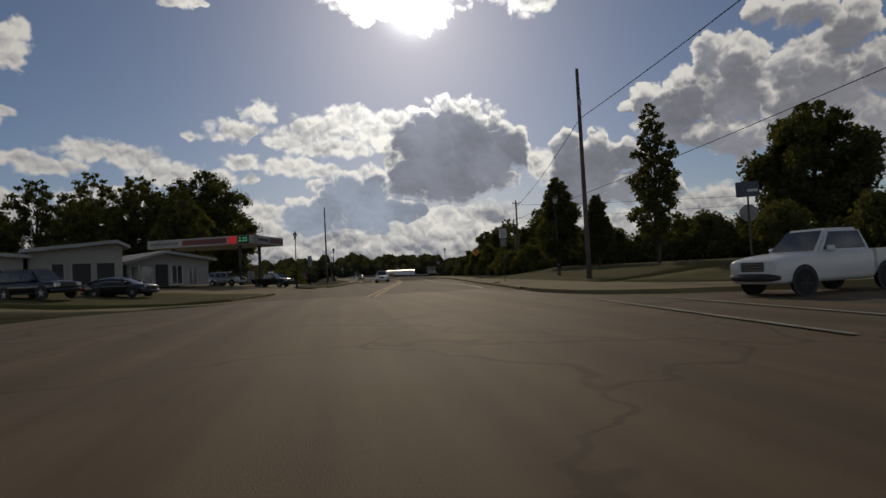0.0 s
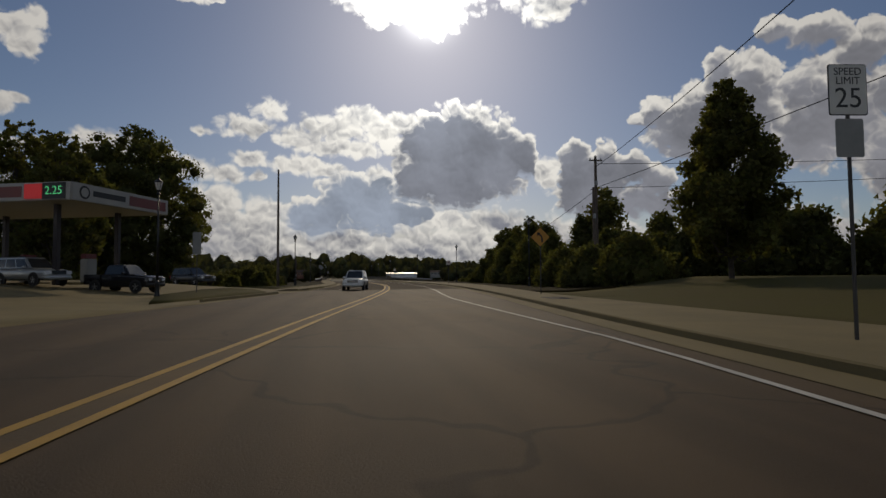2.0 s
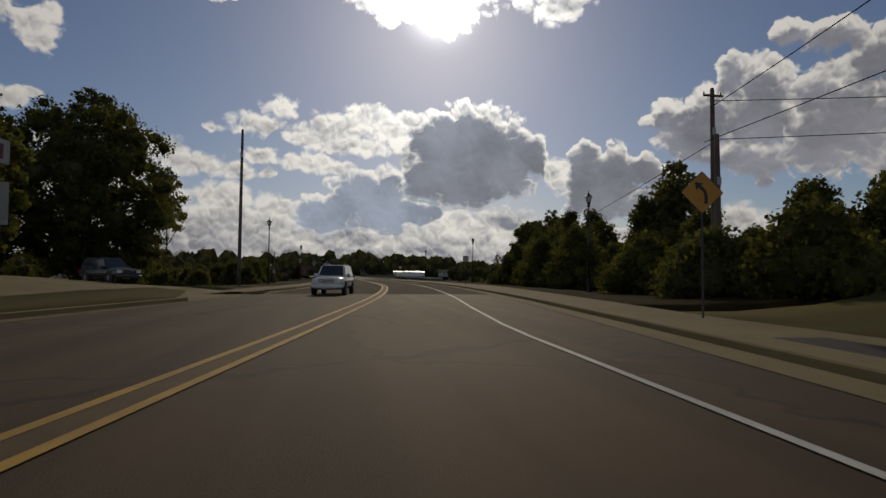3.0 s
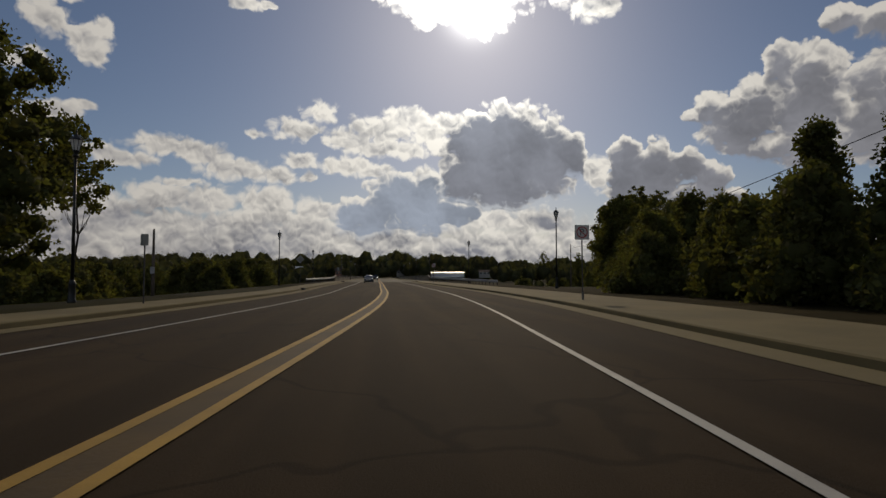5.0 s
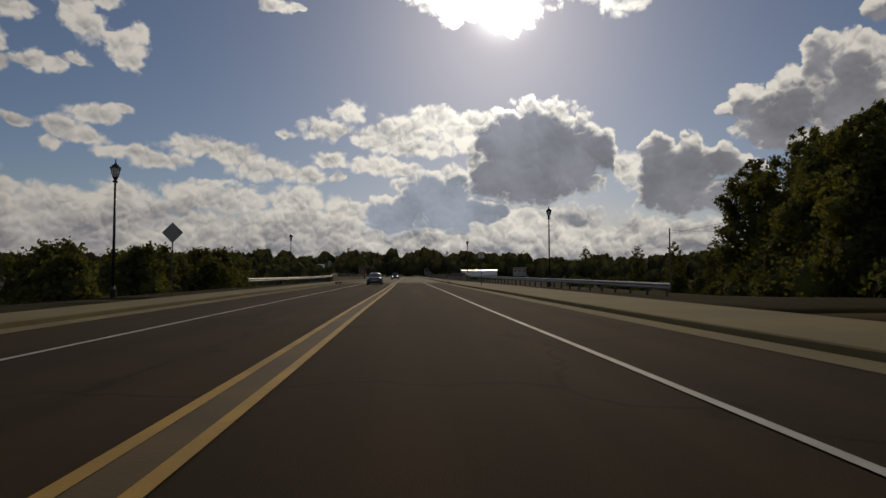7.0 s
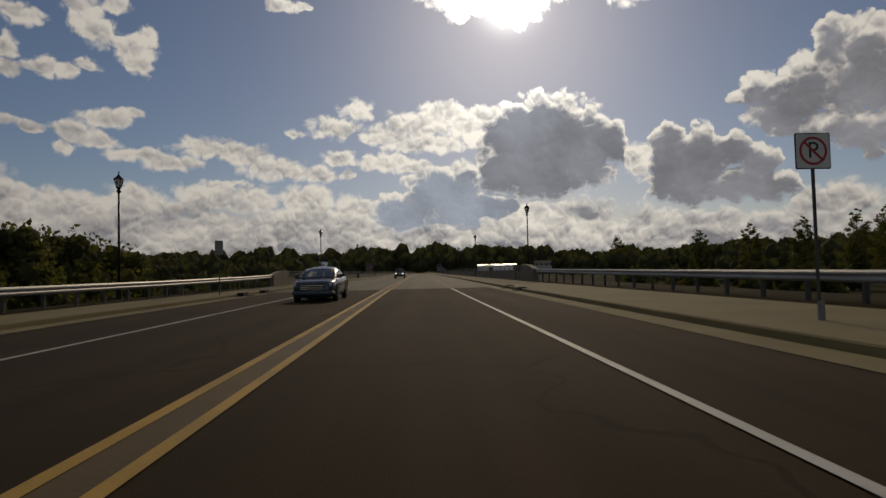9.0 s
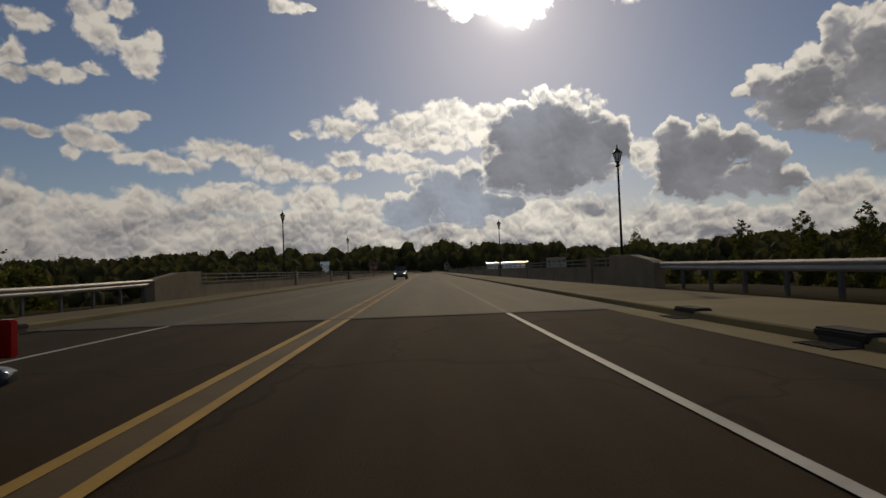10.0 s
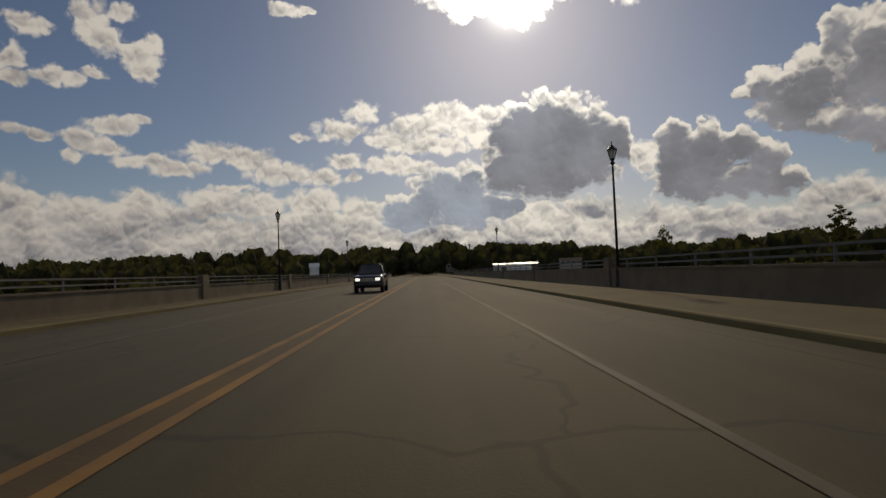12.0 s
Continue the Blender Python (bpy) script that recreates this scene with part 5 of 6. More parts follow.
# ---- filling station ----
def filling_station():
    pad = 0.85
    turn = math.degrees(math.atan2(5.0, -13.6)) - 180
    m = pose(-23.6, -58.2, pad, 0, 0, turn)
    ob = empty("filling_station_canopy", m, "white flat canopy with maroon bands over the fuel pumps", "canopy")
    w, d, lo, hi = 14.6, 9.2, 5.25, 6.35
    part("roof_deck", box(-w + 0.1, -0.1, 0.1, d - 0.1, lo + 0.05, hi - 0.1), CANOPY_WHITE, ob)
    part("soffit", box(-w + 0.05, -0.05, 0.05, d - 0.05, lo - 0.02, lo + 0.05), CANOPY_WHITE, ob)
    for name, b in (("front_fascia", (-w, 0, -0.06, 0.06, lo, hi)), ("end_fascia", (-0.06, 0.06, 0.06, d, lo, hi)), ("back_fascia", (-w, 0, d, d + 0.1, lo, hi)), ("far_fascia", (-w - 0.06, -w + 0.06, 0.06, d, lo, hi))):
        part(name, box(*b, 0.02), CANOPY_WHITE, ob)
    mid = (lo + hi) / 2
    part("maroon_band", box(-9.6, -3.4, -0.085, -0.065, mid - 0.34, mid + 0.34, 0.005), CANOPY_RED, ob, "maroon fascia band")
    part("lettering_band", box(-14.2, -10.2, -0.085, -0.065, mid - 0.18, mid + 0.2, 0.005), SIGN_BACK, ob, "grey bar of faded lettering")
    part("price_panel", box(-3.2, -1.95, -0.12, -0.065, mid - 0.46, mid + 0.46, 0.01), PRICE_RED, ob, "lit red price panel")
    part("price_panel", box(-1.9, -0.3, -0.12, -0.065, mid - 0.5, mid + 0.5, 0.01), SIGN_BLACK, ob, "black price panel")
    text_on(ob, "2.25", 0.72, PRICE_GREEN, -1.1, mid, -0.13)
    part("logo_disc", lathe([(0.42, 0.0), (0.42, 0.02)], 20), SIGN_BLACK, ob, "round dark emblem").matrix_basis = pose(0.07, 1.0, mid, 90, 0, 90)
    part("logo_centre", lathe([(0.30, 0.0), (0.30, 0.01)], 20), CANOPY_WHITE, ob).matrix_basis = pose(0.09, 1.0, mid, 90, 0, 90)
    part("lettering_band", box(0.065, 0.085, 1.7, 4.6, mid - 0.16, mid + 0.2, 0.005), SIGN_BLACK, ob, "dark bar of raised lettering")
    part("maroon_band", box(0.065, 0.085, 5.0, d - 0.3, mid - 0.34, mid + 0.34, 0.005), CANOPY_RED, ob, "maroon fascia band")
    for cx in (-12.2, -2.6):
        for cy in (1.8, 7.2):
            part("column", box(cx - 0.16, cx + 0.16, cy - 0.16, cy + 0.16, 0, lo, 0.02), COLUMN_DARK, ob, "dark square column")
    for cx in (-12.2, -7.4, -2.6):
        p = empty("fuel_pump", m @ pose(cx, 4.5, 0.0), "white fuel pump on a concrete island under the canopy", "fuel pump", "fuel pumps")
        part("island", box(-0.6, 0.6, -1.3, 1.3, 0, 0.16, 0.04), CONCRETE, p)
        part("cabinet", box(-0.28, 0.28, -0.45, 0.45, 0.16, 1.75, 0.04), RENDER_WHITE, p)
        part("screen", box(-0.30, -0.28, -0.3, 0.3, 1.25, 1.6), SIGN_BLACK, p)
        part("top_sign", box(-0.2, 0.2, -0.5, 0.5, 1.78, 2.1, 0.03), CANOPY_RED, p)
        part("hose", rod((-0.3, 0.4, 1.4), (-0.36, 0.42, 0.5), 0.02, sides=6), BLACK_TRIM, p)


PRICE_RED = glow_material("price_panel_red", (0.6, 0.03, 0.03), 0.2)
PRICE_GREEN = glow_material("price_digits_green", (0.12, 0.7, 0.25), 0.4)
filling_station()


def low_building(m, width, depth, h_lo, h_hi, label, bays=(), windows=(), ridge_at=0.78):
    """A single-storey building with a low shed gable to the front, whose ridge runs front to back."""
    ob = empty("building", m, label, "building", "filling station buildings")
    ridge = width * ridge_at
    front = [(0, 0), (width, 0), (width, h_lo + 0.3), (ridge, h_hi), (0, h_lo)]
    part("wall", prism(front, 0.0, depth), RENDER_WHITE, ob)
    over = 0.6
    roof = [(-over, h_lo - 0.12), (ridge, h_hi), (width + over, h_lo + 0.15), (width + over, h_lo + 0.45), (ridge, h_hi + 0.32), (-over, h_lo + 0.2)]
    part("roof", prism(roof, -0.9, depth + 0.4), ROOF_FELT, ob, "pale flat-edged roof")
    for x0, x1, top in bays:
        # no real opening: a dark sheet on the wall paints the unlit bay
        door = part("bay_shade", box(x0, x1, -0.012, 0.02, 0.02, top), SHADE_INSIDE, ob, "flat dark panel for the shade inside a garage bay")
        part("jamb", box(x0 - 0.12, x0, -0.05, 0.0, 0.0, top + 0.12), ROOF_FELT, door)
        part("jamb", box(x1, x1 + 0.12, -0.05, 0.0, 0.0, top + 0.12), ROOF_FELT, door)
        part("header", box(x0, x1, -0.05, 0.0, top, top + 0.12), ROOF_FELT, door)
    for x0, x1, z0, z1 in windows:
        win = part("window", box(x0, x1, -0.012, 0.02, z0, z1), CAR_GLASS, ob, "dark shop window")
        for x in np.linspace(x0, x1, 3):
            part("mullion", box(x - 0.04, x + 0.04, -0.04, 0.0, z0, z1), SIGN_WHITE, win)
        part("sill", box(x0 - 0.05, x1 + 0.05, -0.08, 0.0, z0 - 0.08, z0), SIGN_WHITE, win)
    return ob


low_building(pose(-40.9, -75.8, 0.95, 0, 0, 27), 7.6, 12, 4.0, 4.7, "pale low building with open garage bays", bays=((1.8, 2.7, 2.8), (3.4, 4.9, 2.8), (5.4, 6.9, 2.8)), ridge_at=0.93)
low_building(pose(-34.8, -69.1, 1.2, 0, 0, 40), 9.0, 9, 2.5, 3.6, "small white shop building with dark windows", windows=((0.4, 2.6, 0.2, 2.2), (4.7, 5.9, 0.2, 2.2), (6.6, 7.6, 0.1, 2.1)), bays=((2.9, 4.3, 2.4),), ridge_at=0.42)
low_building(pose(-52.5, -82.5, 0.95, 0, 0, 27), 13.0, 12, 3.2, 3.7, "long pale workshop building beside the garage", bays=((8.5, 11.5, 2.4),))


# ---- vehicles ----
def loft(rows, sides=12, square=3.6, bm=None):
    """A closed body through cross-sections (y, half width, z low, z high), each a rounded box."""
    bm = bm or bmesh.new()
    rings = []
    for y, w, z0, z1 in rows:
        cz, hz = (z0 + z1) / 2, (z1 - z0) / 2
        ring = []
        for i in range(sides * 2):
            a = 2 * math.pi * (i + 0.5) / (sides * 2)
            c, s = math.cos(a), math.sin(a)
            ring.append(bm.verts.new((w * math.copysign(abs(c) ** (2 / square), c), y, cz + hz * math.copysign(abs(s) ** (2 / square), s))))
        rings.append(ring)
    n = sides * 2
    for p, q in zip(rings, rings[1:]):
        for i in range(n):
            bm.faces.new((p[i], p[(i + 1) % n], q[(i + 1) % n], q[i]))
    bm.faces.new(rings[0])
    bm.faces.new(rings[-1][::-1])
    return bm


def pane_on(corners, u0, u1, v0, v1, out=0.006):
    """A thin pane laid on the bilinear patch of four corners (bottom a, b; top d, c)."""
    a, b, c, d = [Vector(p) for p in corners]
    at = lambda u, v: a.lerp(b, u).lerp(d.lerp(c, u), v)
    pts = [at(u0, v0), at(u1, v0), at(u1, v1), at(u0, v1)]
    n = (pts[1] - pts[0]).cross(pts[3] - pts[0]).normalized()
    bm = bmesh.new()
    lo = [bm.verts.new(p - n * 0.01) for p in pts]
    hi = [bm.verts.new(p + n * out) for p in pts]
    bm.faces.new(hi)
    bm.faces.new(lo[::-1])
    for i in range(4):
        bm.faces.new((lo[i], lo[(i + 1) % 4], hi[(i + 1) % 4], hi[i]))
    return bm


def boxy_cabin(ob, colour, cabin, cuts):
    """An upright cabin with flat panes, for trucks and tall cars."""
    fb, rb, ft, rt, wb, wt, zb, zt = cabin
    bm = bmesh.new()
    base = [bm.verts.new(p) for p in ((-wb, fb, zb), (wb, fb, zb), (wb, rb, zb), (-wb, rb, zb))]
    top = [bm.verts.new(p) for p in ((-wt, ft, zt), (wt, ft, zt), (wt, rt, zt), (-wt, rt, zt))]
    bm.faces.new(base[::-1])
    bm.faces.new(top)
    for i in range(4):
        bm.faces.new((base[i], base[(i + 1) % 4], top[(i + 1) % 4], top[i]))
    bmesh.ops.bevel(bm, geom=[e for e in bm.edges if e.verts[0].co.z > zb + 0.05 or e.verts[1].co.z > zb + 0.05], offset=0.09, segments=4, affect="EDGES")
    roof = part("cabin", bm, colour, ob, smooth=False)
    part("windscreen", pane_on([(-wb, fb, zb), (wb, fb, zb), (wt, ft, zt), (-wt, ft, zt)], 0.07, 0.93, 0.06, 0.9), CAR_GLASS, roof, "dark windscreen")
    part("rear_window", pane_on([(wb, rb, zb), (-wb, rb, zb), (-wt, rt, zt), (wt, rt, zt)], 0.1, 0.9, 0.12, 0.86), CAR_GLASS, roof, "dark rear window")
    cuts = cuts or [(0.07, 0.48), (0.52, 0.93)] if rb - fb < 3.0 else [(0.05, 0.34), (0.37, 0.64), (0.67, 0.95)]
    for u0, u1 in cuts:
        part("side_window", pane_on([(wb, fb, zb), (wb, rb, zb), (wt, rt, zt), (wt, ft, zt)], u0, u1, 0.1, 0.84), CAR_GLASS, roof, "dark side window")
        part("side_window", pane_on([(-wb, rb, zb), (-wb, fb, zb), (-wt, ft, zt), (-wt, rt, zt)], 1 - u1, 1 - u0, 0.1, 0.84), CAR_GLASS, roof, "dark side window")


def greenhouse(ob, colour):
    """A curved glasshouse with a roof skin and pillars."""
    line = [(-1.42, 0.80, 0.94), (-1.2, 0.815, 1.03), (-0.85, 0.82, 1.19), (-0.5, 0.82, 1.33), (-0.15, 0.82, 1.405), (0.3, 0.82, 1.435), (0.75, 0.815, 1.43), (1.1, 0.81, 1.39), (1.45, 0.80, 1.29), (1.75, 0.79, 1.18), (2.02, 0.77, 1.07)]
    cabin = part("cabin", loft([(y, w, 0.55, z) for y, w, z in line], 14, 2.9), CAR_GLASS, ob, "dark curved window glass", smooth=True)
    skin = loft([(y, w * 1.012, 0.55, z + 0.012) for y, w, z in line], 14, 2.9)
    gone = []
    for f in skin.faces:
        c = f.calc_center_median()
        top = float(np.interp(c.y, [q[0] for q in line], [q[2] for q in line]))
        side_frame = abs(c.x) > 0.55 and c.z > top - 0.17
        if not (c.z > 0.98 and ((-0.52 < c.y < 1.12 and (c.z > top - 0.10 or side_frame)) or side_frame or 0.28 < c.y < 0.40)):
            gone.append(f)
    bmesh.ops.delete(skin, geom=gone, context="FACES")
    part("roof", skin, colour, cabin, "painted roof and window frames", smooth=True)
    for s in (-1, 1):
        part("pillar", rod((s * 0.80, 0.36, 0.95), (s * 0.665, 0.40, 1.37), 0.035, sides=6), BLACK_TRIM, cabin)
        part("pillar", rod((s * 0.79, 1.22, 0.98), (s * 0.68, 1.10, 1.34), 0.04, sides=6), colour, cabin)
        part("pillar", rod((s * 0.77, 1.95, 1.02), (s * 0.63, 1.15, 1.37), 0.05, sides=6), colour, cabin)
        part("pillar", rod((s * 0.79, -1.25, 0.97), (s * 0.64, -0.42, 1.345), 0.035, sides=6), colour, cabin)


def vehicle(name, m, label, colour, rows, cabin, axles, wheel_r, half, group="", lights=None, grille=None, bed=None, rack=False, hub_material=None, square=3.6, cuts=None, lens=None, curved=False):
    """Front towards -y. cabin: y of base front, base rear, top front, top rear; half widths base and top; z base and top."""
    ob = empty(name, m, label, name.replace("_", " "), group)
    body = part("body", loft(rows, 12, square), colour, ob, smooth=True)
    fb, rb, ft, rt, wb, wt, zb, zt = cabin
    if curved:
        greenhouse(ob, colour)
    else:
        boxy_cabin(ob, colour, cabin, cuts)
    for s in (-1, 1):
        part("mirror", loft([(fb + 0.28, 0.03, zb + 0.02, zb + 0.10), (fb + 0.34, 0.11, zb, zb + 0.17), (fb + 0.42, 0.10, zb, zb + 0.17)], 6), colour, ob).location.x = s * (wb + 0.12)
        for ay in axles:
            # the body has no wheel wells: a black disc paints their shade
            arch = part("wheel_arch", lathe([(wheel_r + 0.09, 0.0), (wheel_r + 0.09, 0.02)], 24), BLACK_TRIM, ob, "flat dark disc for the shade in the wheel arch")
            arch.matrix_basis = pose(s * (half - 0.012), ay, wheel_r + 0.02, 0, 90 * s, 0)
            wheel = part("wheel", lathe([(wheel_r * 0.62, -0.11), (wheel_r * 0.93, -0.11), (wheel_r, -0.08), (wheel_r, 0.08), (wheel_r * 0.93, 0.11), (wheel_r * 0.62, 0.11)], 24), TYRE, ob, "black tyre")
            wheel.matrix_basis = pose(s * (half - 0.09), ay, wheel_r, 0, 90 * s, 0)
            part("rim", lathe([(wheel_r * 0.63, 0.06), (wheel_r * 0.63, 0.112), (wheel_r * 0.55, 0.095), (0.05, 0.085)], 20), hub_material or RIM, wheel)
            for k in range(5):
                a = 2 * math.pi * k / 5
                part("spoke", box(0.04, wheel_r * 0.58, -0.025, 0.025, 0.085, 0.118), hub_material or RIM, wheel).matrix_basis = pose(0, 0, 0, 0, 0, math.degrees(a))
            part("hub", lathe([(0.055, 0.08), (0.05, 0.125)], 10), hub_material or RIM, wheel)
        for dy in np.linspace(fb + 0.7, rb - 0.6, 2):
            part("door_handle", box(-0.015, 0.015, -0.09, 0.09, zb - 0.12, zb - 0.085, 0.006), CHROME if colour.name != "black_car_paint" else BLACK_TRIM, ob).location = (s * (half + 0.005), float(dy), 0)
        lamp = lights or (half * 0.72, 0.28, 0.18, 0.72)
        part("headlight", box(-lamp[1] / 2, lamp[1] / 2, -0.02, 0.16, -lamp[2] / 2, lamp[2] / 2, 0.02), lens or HEADLIGHT, ob, "lit headlight" if lens else "clear headlight lens").location = (s * lamp[0], rows[0][0] + (0.0 if bed or rack else 0.07), lamp[3])
        part("tail_light", box(-0.07, 0.07, -0.08, 0.03, -0.16, 0.16, 0.015), TAIL, ob, "red tail light").location = (s * (half - 0.12), rows[-1][0] - 0.01, zb - 0.25)
    g = grille or (half * 0.9, 0.2, 0.66)
    grid = part("grille", box(-g[0] / 2, g[0] / 2, -0.035, 0.05, -g[1] / 2, g[1] / 2, 0.015), BLACK_TRIM, ob, "black grille")
    grid.location = (0, rows[0][0] + 0.01, g[2])
    for k in range(3):
        part("grille_bar", box(-g[0] / 2, g[0] / 2, -0.045, -0.03, -0.012, 0.012), CHROME, grid).location.z = (k - 1) * g[1] * 0.3
    low = rows[0][2]
    part("front_bumper", loft([(rows[0][0] - 0.07, half * 0.80, low + 0.02, low + 0.20), (rows[0][0] + 0.02, half * 0.95, low, low + 0.24), (rows[0][0] + 0.25, half * 0.99, low, low + 0.24)], 8), BLACK_TRIM if bed else colour, ob, smooth=True)
    part("rear_bumper", loft([(rows[-1][0] - 0.25, half * 0.97, low, low + 0.24), (rows[-1][0] + 0.05, half * 0.92, low + 0.02, low + 0.22)], 8), colour, ob, smooth=True)
    part("underside", box(-half * 0.85, half * 0.85, rows[0][0] + 0.3, rows[-1][0] - 0.3, low - 0.04, low + 0.1), BLACK_TRIM, ob)
    if bed:
        y0, y1, zr = bed
        low_bed = rows[0][2] + 0.12
        box_part = part("load_bed", box(-half * 0.98, half * 0.98, y0 + 0.05, y1, low_bed, low_bed + 0.25, 0.04), colour, ob)
        part("bed_floor", box(-half * 0.85, half * 0.85, y0 + 0.1, y1 - 0.08, low_bed + 0.25, low_bed + 0.28), BLACK_TRIM, box_part, "dark open load bed")
        for s in (-1, 1):
            part("bed_side", box(s * half * 0.98 - 0.04 - 0.04 * s, s * half * 0.98 + 0.04 - 0.04 * s, y0 + 0.05, y1, low_bed + 0.1, zr, 0.025), colour, box_part)
        part("tailgate", box(-half * 0.88, half * 0.88, y1 - 0.06, y1 + 0.012, low_bed + 0.12, zr - 0.01, 0.02), colour, box_part)
        part("bed_head", box(-half * 0.88, half * 0.88, y0 + 0.05, y0 + 0.11, low_bed + 0.12, zr, 0.02), colour, box_part)
    if rack:
        for s in (-1, 1):
            part("roof_rail", rod((s * wt * 0.85, ft + 0.2, zt + 0.06), (s * wt * 0.85, rt - 0.2, zt + 0.06), 0.02, sides=6), BLACK_TRIM, ob)
    return ob


def sedan(m, label, colour, group=""):
    rows = [(-2.42, 0.62, 0.24, 0.70), (-2.38, 0.75, 0.20, 0.77), (-2.28, 0.84, 0.17, 0.82), (-2.05, 0.89, 0.15, 0.87), (-1.6, 0.915, 0.15, 0.92), (-1.1, 0.925, 0.15, 0.97), (-0.6, 0.93, 0.15, 0.99), (0.6, 0.93, 0.15, 1.01), (1.5, 0.925, 0.17, 1.04), (2.0, 0.89, 0.24, 1.06), (2.3, 0.80, 0.32, 1.02), (2.42, 0.64, 0.42, 0.92)]
    return vehicle("sedan", m, label, colour, rows, (-1.30, 2.05, -0.35, 1.05, 0.82, 0.62, 0.93, 1.44), (-1.45, 1.35), 0.315, 0.93, group, (0.62, 0.34, 0.13, 0.68), (0.98, 0.24, 0.60), None, False, None, 5.0, curved=True)


def pickup(m, label, colour, group="", rims=None, lens=None):
    rows = [(-2.44, 0.76, 0.40, 0.94), (-2.41, 0.83, 0.36, 1.00), (-2.28, 0.875, 0.32, 1.06), (-1.9, 0.885, 0.32, 1.12), (-1.2, 0.89, 0.32, 1.19), (-0.8, 0.89, 0.32, 1.22), (1.05, 0.89, 0.32, 1.23), (1.12, 0.88, 0.34, 1.22)]
    ob = vehicle("pickup_truck", m, label, colour, rows, (-1.00, 1.10, -0.38, 0.92, 0.83, 0.65, 1.17, 1.84), (-1.55, 1.62), 0.37, 0.89, group, (0.60, 0.30, 0.19, 0.84), (0.78, 0.26, 0.82), (1.14, 2.55, 1.20), False, rims, 7.0, ((0.10, 0.90),), lens)
    return ob


def suv(m, label, colour, group=""):
    rows = [(-2.52, 0.72, 0.40, 0.92), (-2.44, 0.88, 0.36, 1.02), (-2.1, 0.96, 0.32, 1.08), (-1.2, 0.98, 0.32, 1.14), (-0.7, 0.98, 0.32, 1.17), (1.0, 0.98, 0.32, 1.17), (2.2, 0.97, 0.34, 1.17), (2.48, 0.92, 0.38, 1.14), (2.54, 0.85, 0.42, 1.08)]
    return vehicle("suv", m, label, colour, rows, (-1.1, 2.42, -0.40, 2.2, 0.87, 0.70, 1.12, 1.84), (-1.55, 1.5), 0.38, 0.98, group, (0.70, 0.34, 0.22, 0.84), (0.95, 0.26, 0.84), None, True)


LIT_LAMP = glow_material("lit_headlight", (1.0, 0.95, 0.85), 1.0)
WHITE_PAINT = paint("white_car_paint", (0.62, 0.62, 0.60))
BLUE_PAINT = paint("slate_blue_car_paint", (0.040, 0.052, 0.060), 0.22, 0.2)
BLACK_PAINT = paint("black_car_paint", (0.012, 0.012, 0.014), 0.18)
GREY_PAINT = paint("grey_car_paint", (0.06, 0.065, 0.07), 0.25, 0.4)
SILVER_PAINT = paint("silver_car_paint", (0.45, 0.46, 0.46), 0.3, 0.5)
pickup(pose(0.9, -118.8, 0, 0, 0, -84), "white extended-cab pickup truck waiting in the side street", WHITE_PAINT, "", BLACK_TRIM).scale = (1.05, 1.05, 1.05)
suv(pose(-5.75, -42.2, 0, 0, 0, -9), "white large sport utility car in the oncoming lane", WHITE_PAINT)
sedan(pose(-2.7, 77.7, 0, 0, 0, 0), "slate blue four-door sedan in the oncoming lane", BLUE_PAINT).scale = (1.0, 1.0, 1.07)
pickup(pose(-2.1, 160.5, 0.006, 0, 0, 0), "dark grey pickup truck with lit headlights on the bridge", BLACK_PAINT, "", BLACK_TRIM, LIT_LAMP).scale = (1.1, 1.1, 1.08)
suv(pose(-31.9, -94.1, ground_at(-31.9, -94.1) + 0.24, 0, 0, 62), "black sport utility car parked beside the forecourt", BLACK_PAINT, "parked cars")
sedan(pose(-28.8, -89.1, ground_at(-28.8, -89.1) + 0.24, 0, 0, 74), "black four-door sedan parked beside the forecourt", BLACK_PAINT, "parked cars")
suv(pose(-27.4, -54.4, ground_at(-27.4, -54.4) + 0.13, 0, 0, 60), "silver sport utility car beside the fuel pumps", SILVER_PAINT, "parked cars")
pickup(pose(-21.6, -54.6, ground_at(-21.6, -54.6) + 0.13, 0, 0, 66), "black pickup truck leaving the fuel pumps", BLACK_PAINT, "parked cars")
suv(pose(-22.6, -31.5, ground_at(-22.6, -31.5) + 0.13, 0, 0, 50), "dark grey sport utility car under the trees", GREY_PAINT, "parked cars")


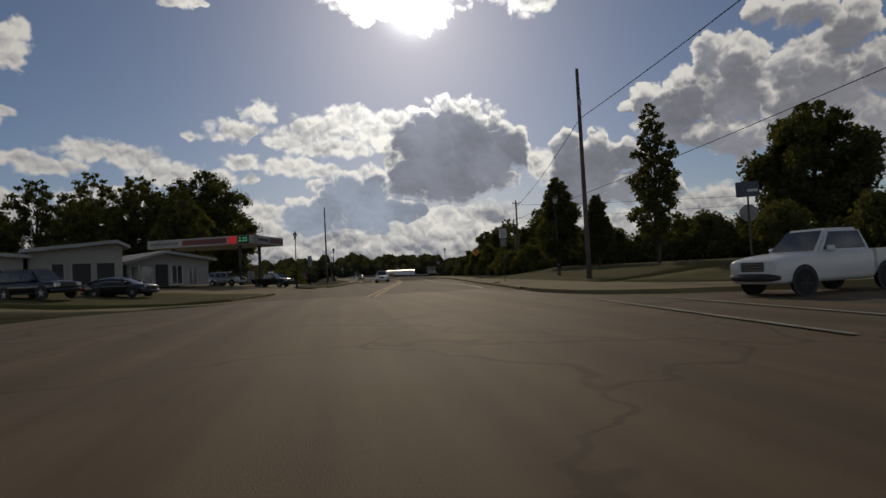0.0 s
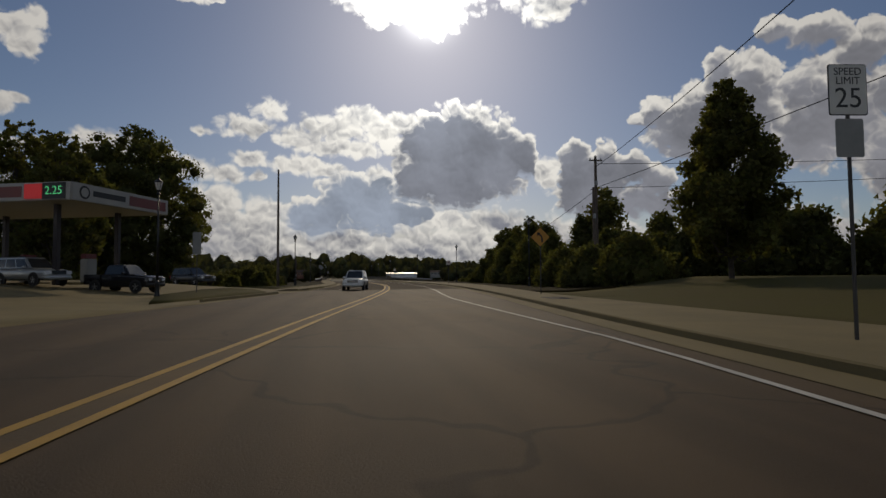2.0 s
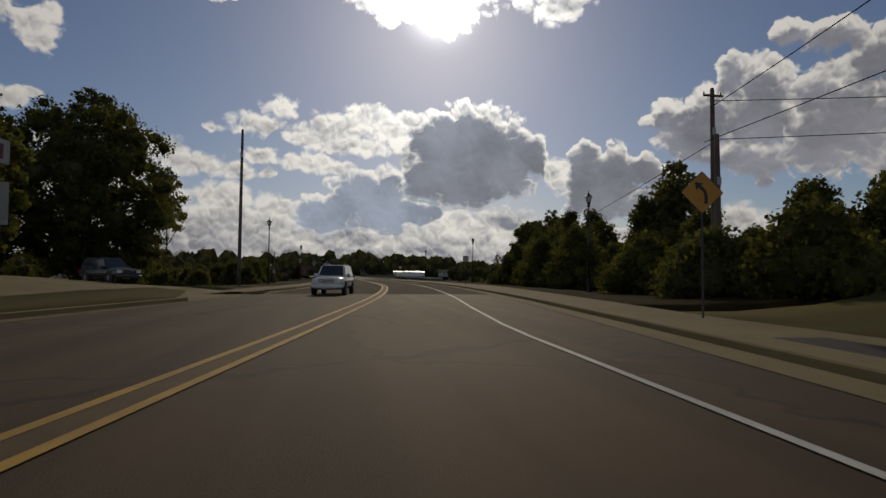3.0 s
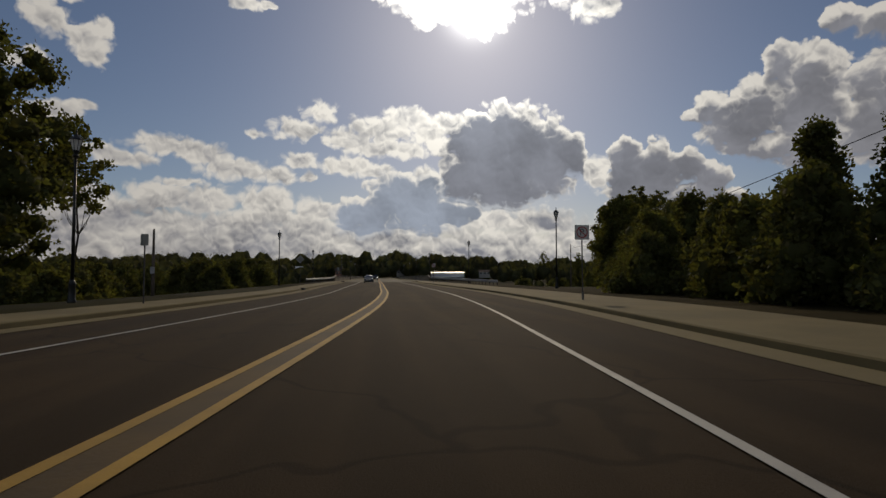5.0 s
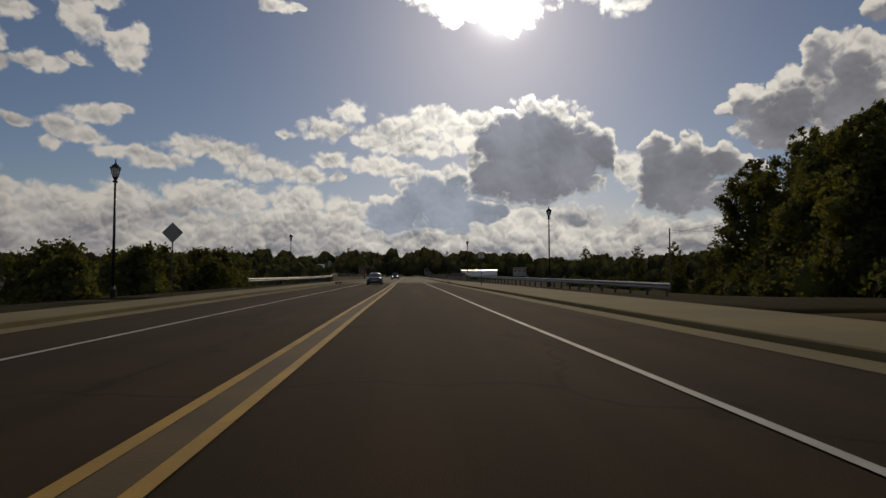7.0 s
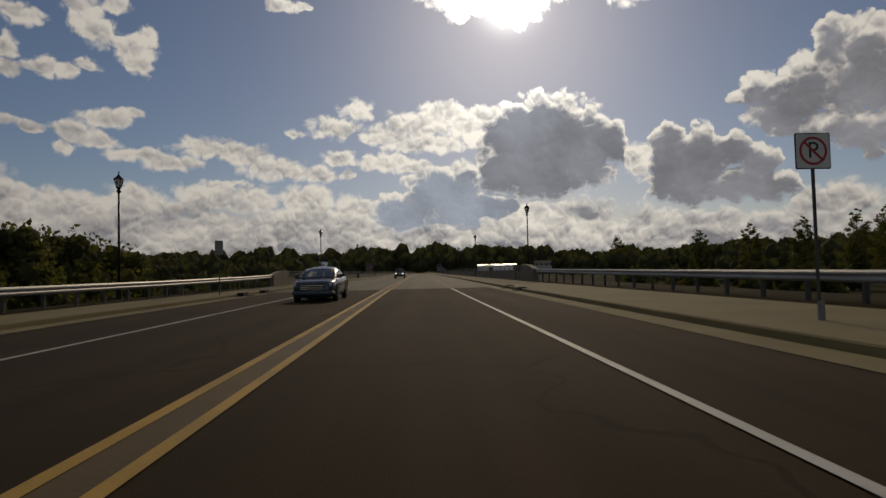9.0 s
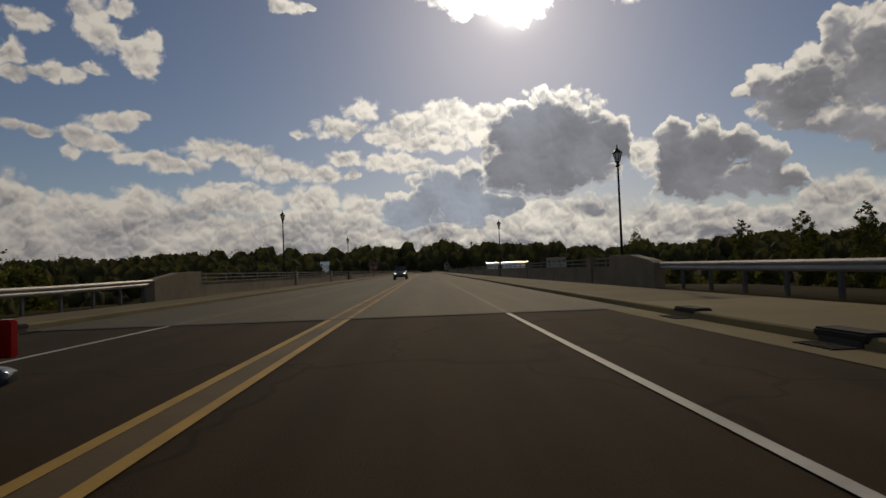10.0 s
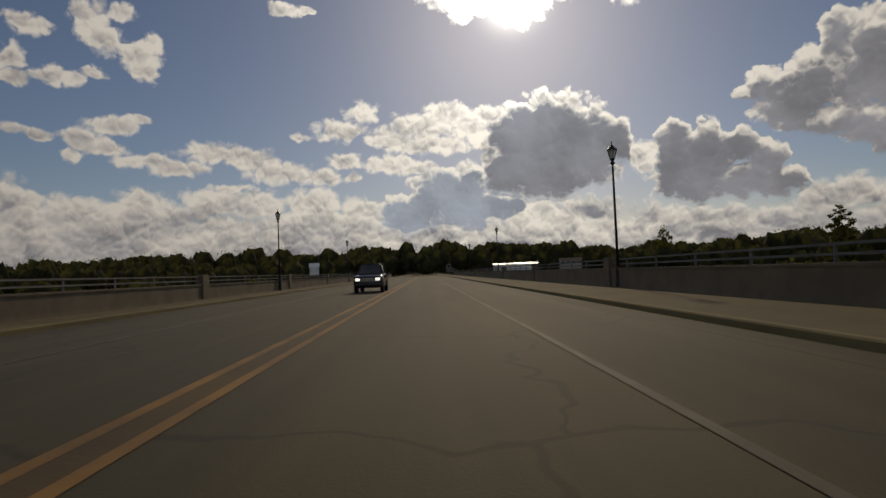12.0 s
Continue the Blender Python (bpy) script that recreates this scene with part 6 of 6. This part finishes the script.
# ---- far buildings ----
FAR_WHITE = material("bright_white_wall", (0.80, 0.80, 0.78), rough=0.7, vary=0.06, scale=0.5, bump=0.05)
def far_building(m, w, d, h, roof_h, label, wall_mat, roof_mat, windows=4, gable=True, trim=None):
    ob = empty("building", m, label, "building", "far buildings")
    part("wall", box(-w / 2, w / 2, 0, d, -3, h), wall_mat, ob)
    if gable:
        part("roof", moved(prism([(-d / 2 - 0.5, 0), (d / 2 + 0.5, 0), (0, roof_h)], -w / 2 - 0.5, w / 2 + 0.5), Matrix.Translation((0, d / 2, h)) @ Matrix.Rotation(radians(90), 4, "Z")), roof_mat, ob)
    else:
        part("roof", box(-w / 2 - 0.5, w / 2 + 0.5, -0.5, d + 0.5, h, h + roof_h), roof_mat, ob)
    if trim:
        for x in (-w / 2 - 0.55, w / 2 + 0.55):
            for y, z in ((-0.5, -0.05), (d + 0.5, -0.05)):
                part("gable_trim", rod((x, y, h + z), (x, d / 2, h + roof_h - 0.05), 0.22, sides=4), trim, ob, "pale gable trim board")
    for i in range(windows):
        x = -w / 2 + w * (i + 0.5) / windows
        part("window", box(x - w / windows * 0.28, x + w / windows * 0.28, -0.06, 0.05, h * 0.35, h * 0.8), CAR_GLASS, ob, "dark window")


FAR_ROOF = material("pale_metal_roof", (0.80, 0.80, 0.78), rough=0.5, metal=0.6, vary=0.05, scale=0.5, bump=0.02)
far_building(pose(71, 572, 3.5, 0, 0, -8), 38, 14, 1.9, 1.2, "long low white commercial building far beyond the bridge", FAR_WHITE, FAR_ROOF, 0)
far_building(pose(110, 545, 3.0, 0, 0, -10), 16, 10, 3.2, 2.2, "low brown-roofed house far beyond the bridge", RENDER_WHITE, ROOF_BROWN, 4)
far_building(pose(-80, 533, 5.5, 0, 0, 10), 6.5, 7, 3.0, 3.0, "white gabled house far beyond the bridge", FAR_WHITE, FAR_WHITE, 0)
far_building(pose(-40, 560, 3.0, 0, 0, 5), 14, 9, 4.0, 3.0, "brown far house among trees", BRICK, ROOF_BROWN, 4)
far_building(pose(24, 600, 4.0, 0, 0, 0), 12, 9, 4.0, 3.0, "grey far house among trees", RENDER_WHITE, ROOF_BROWN, 3)
far_building(pose(-100, 136, -4.6, 0, 0, -6), 14, 30, 1.7, 3.9, "low brick house with a brown gabled roof below the road", BRICK, ROOF_BROWN, 0, True, RENDER_WHITE)
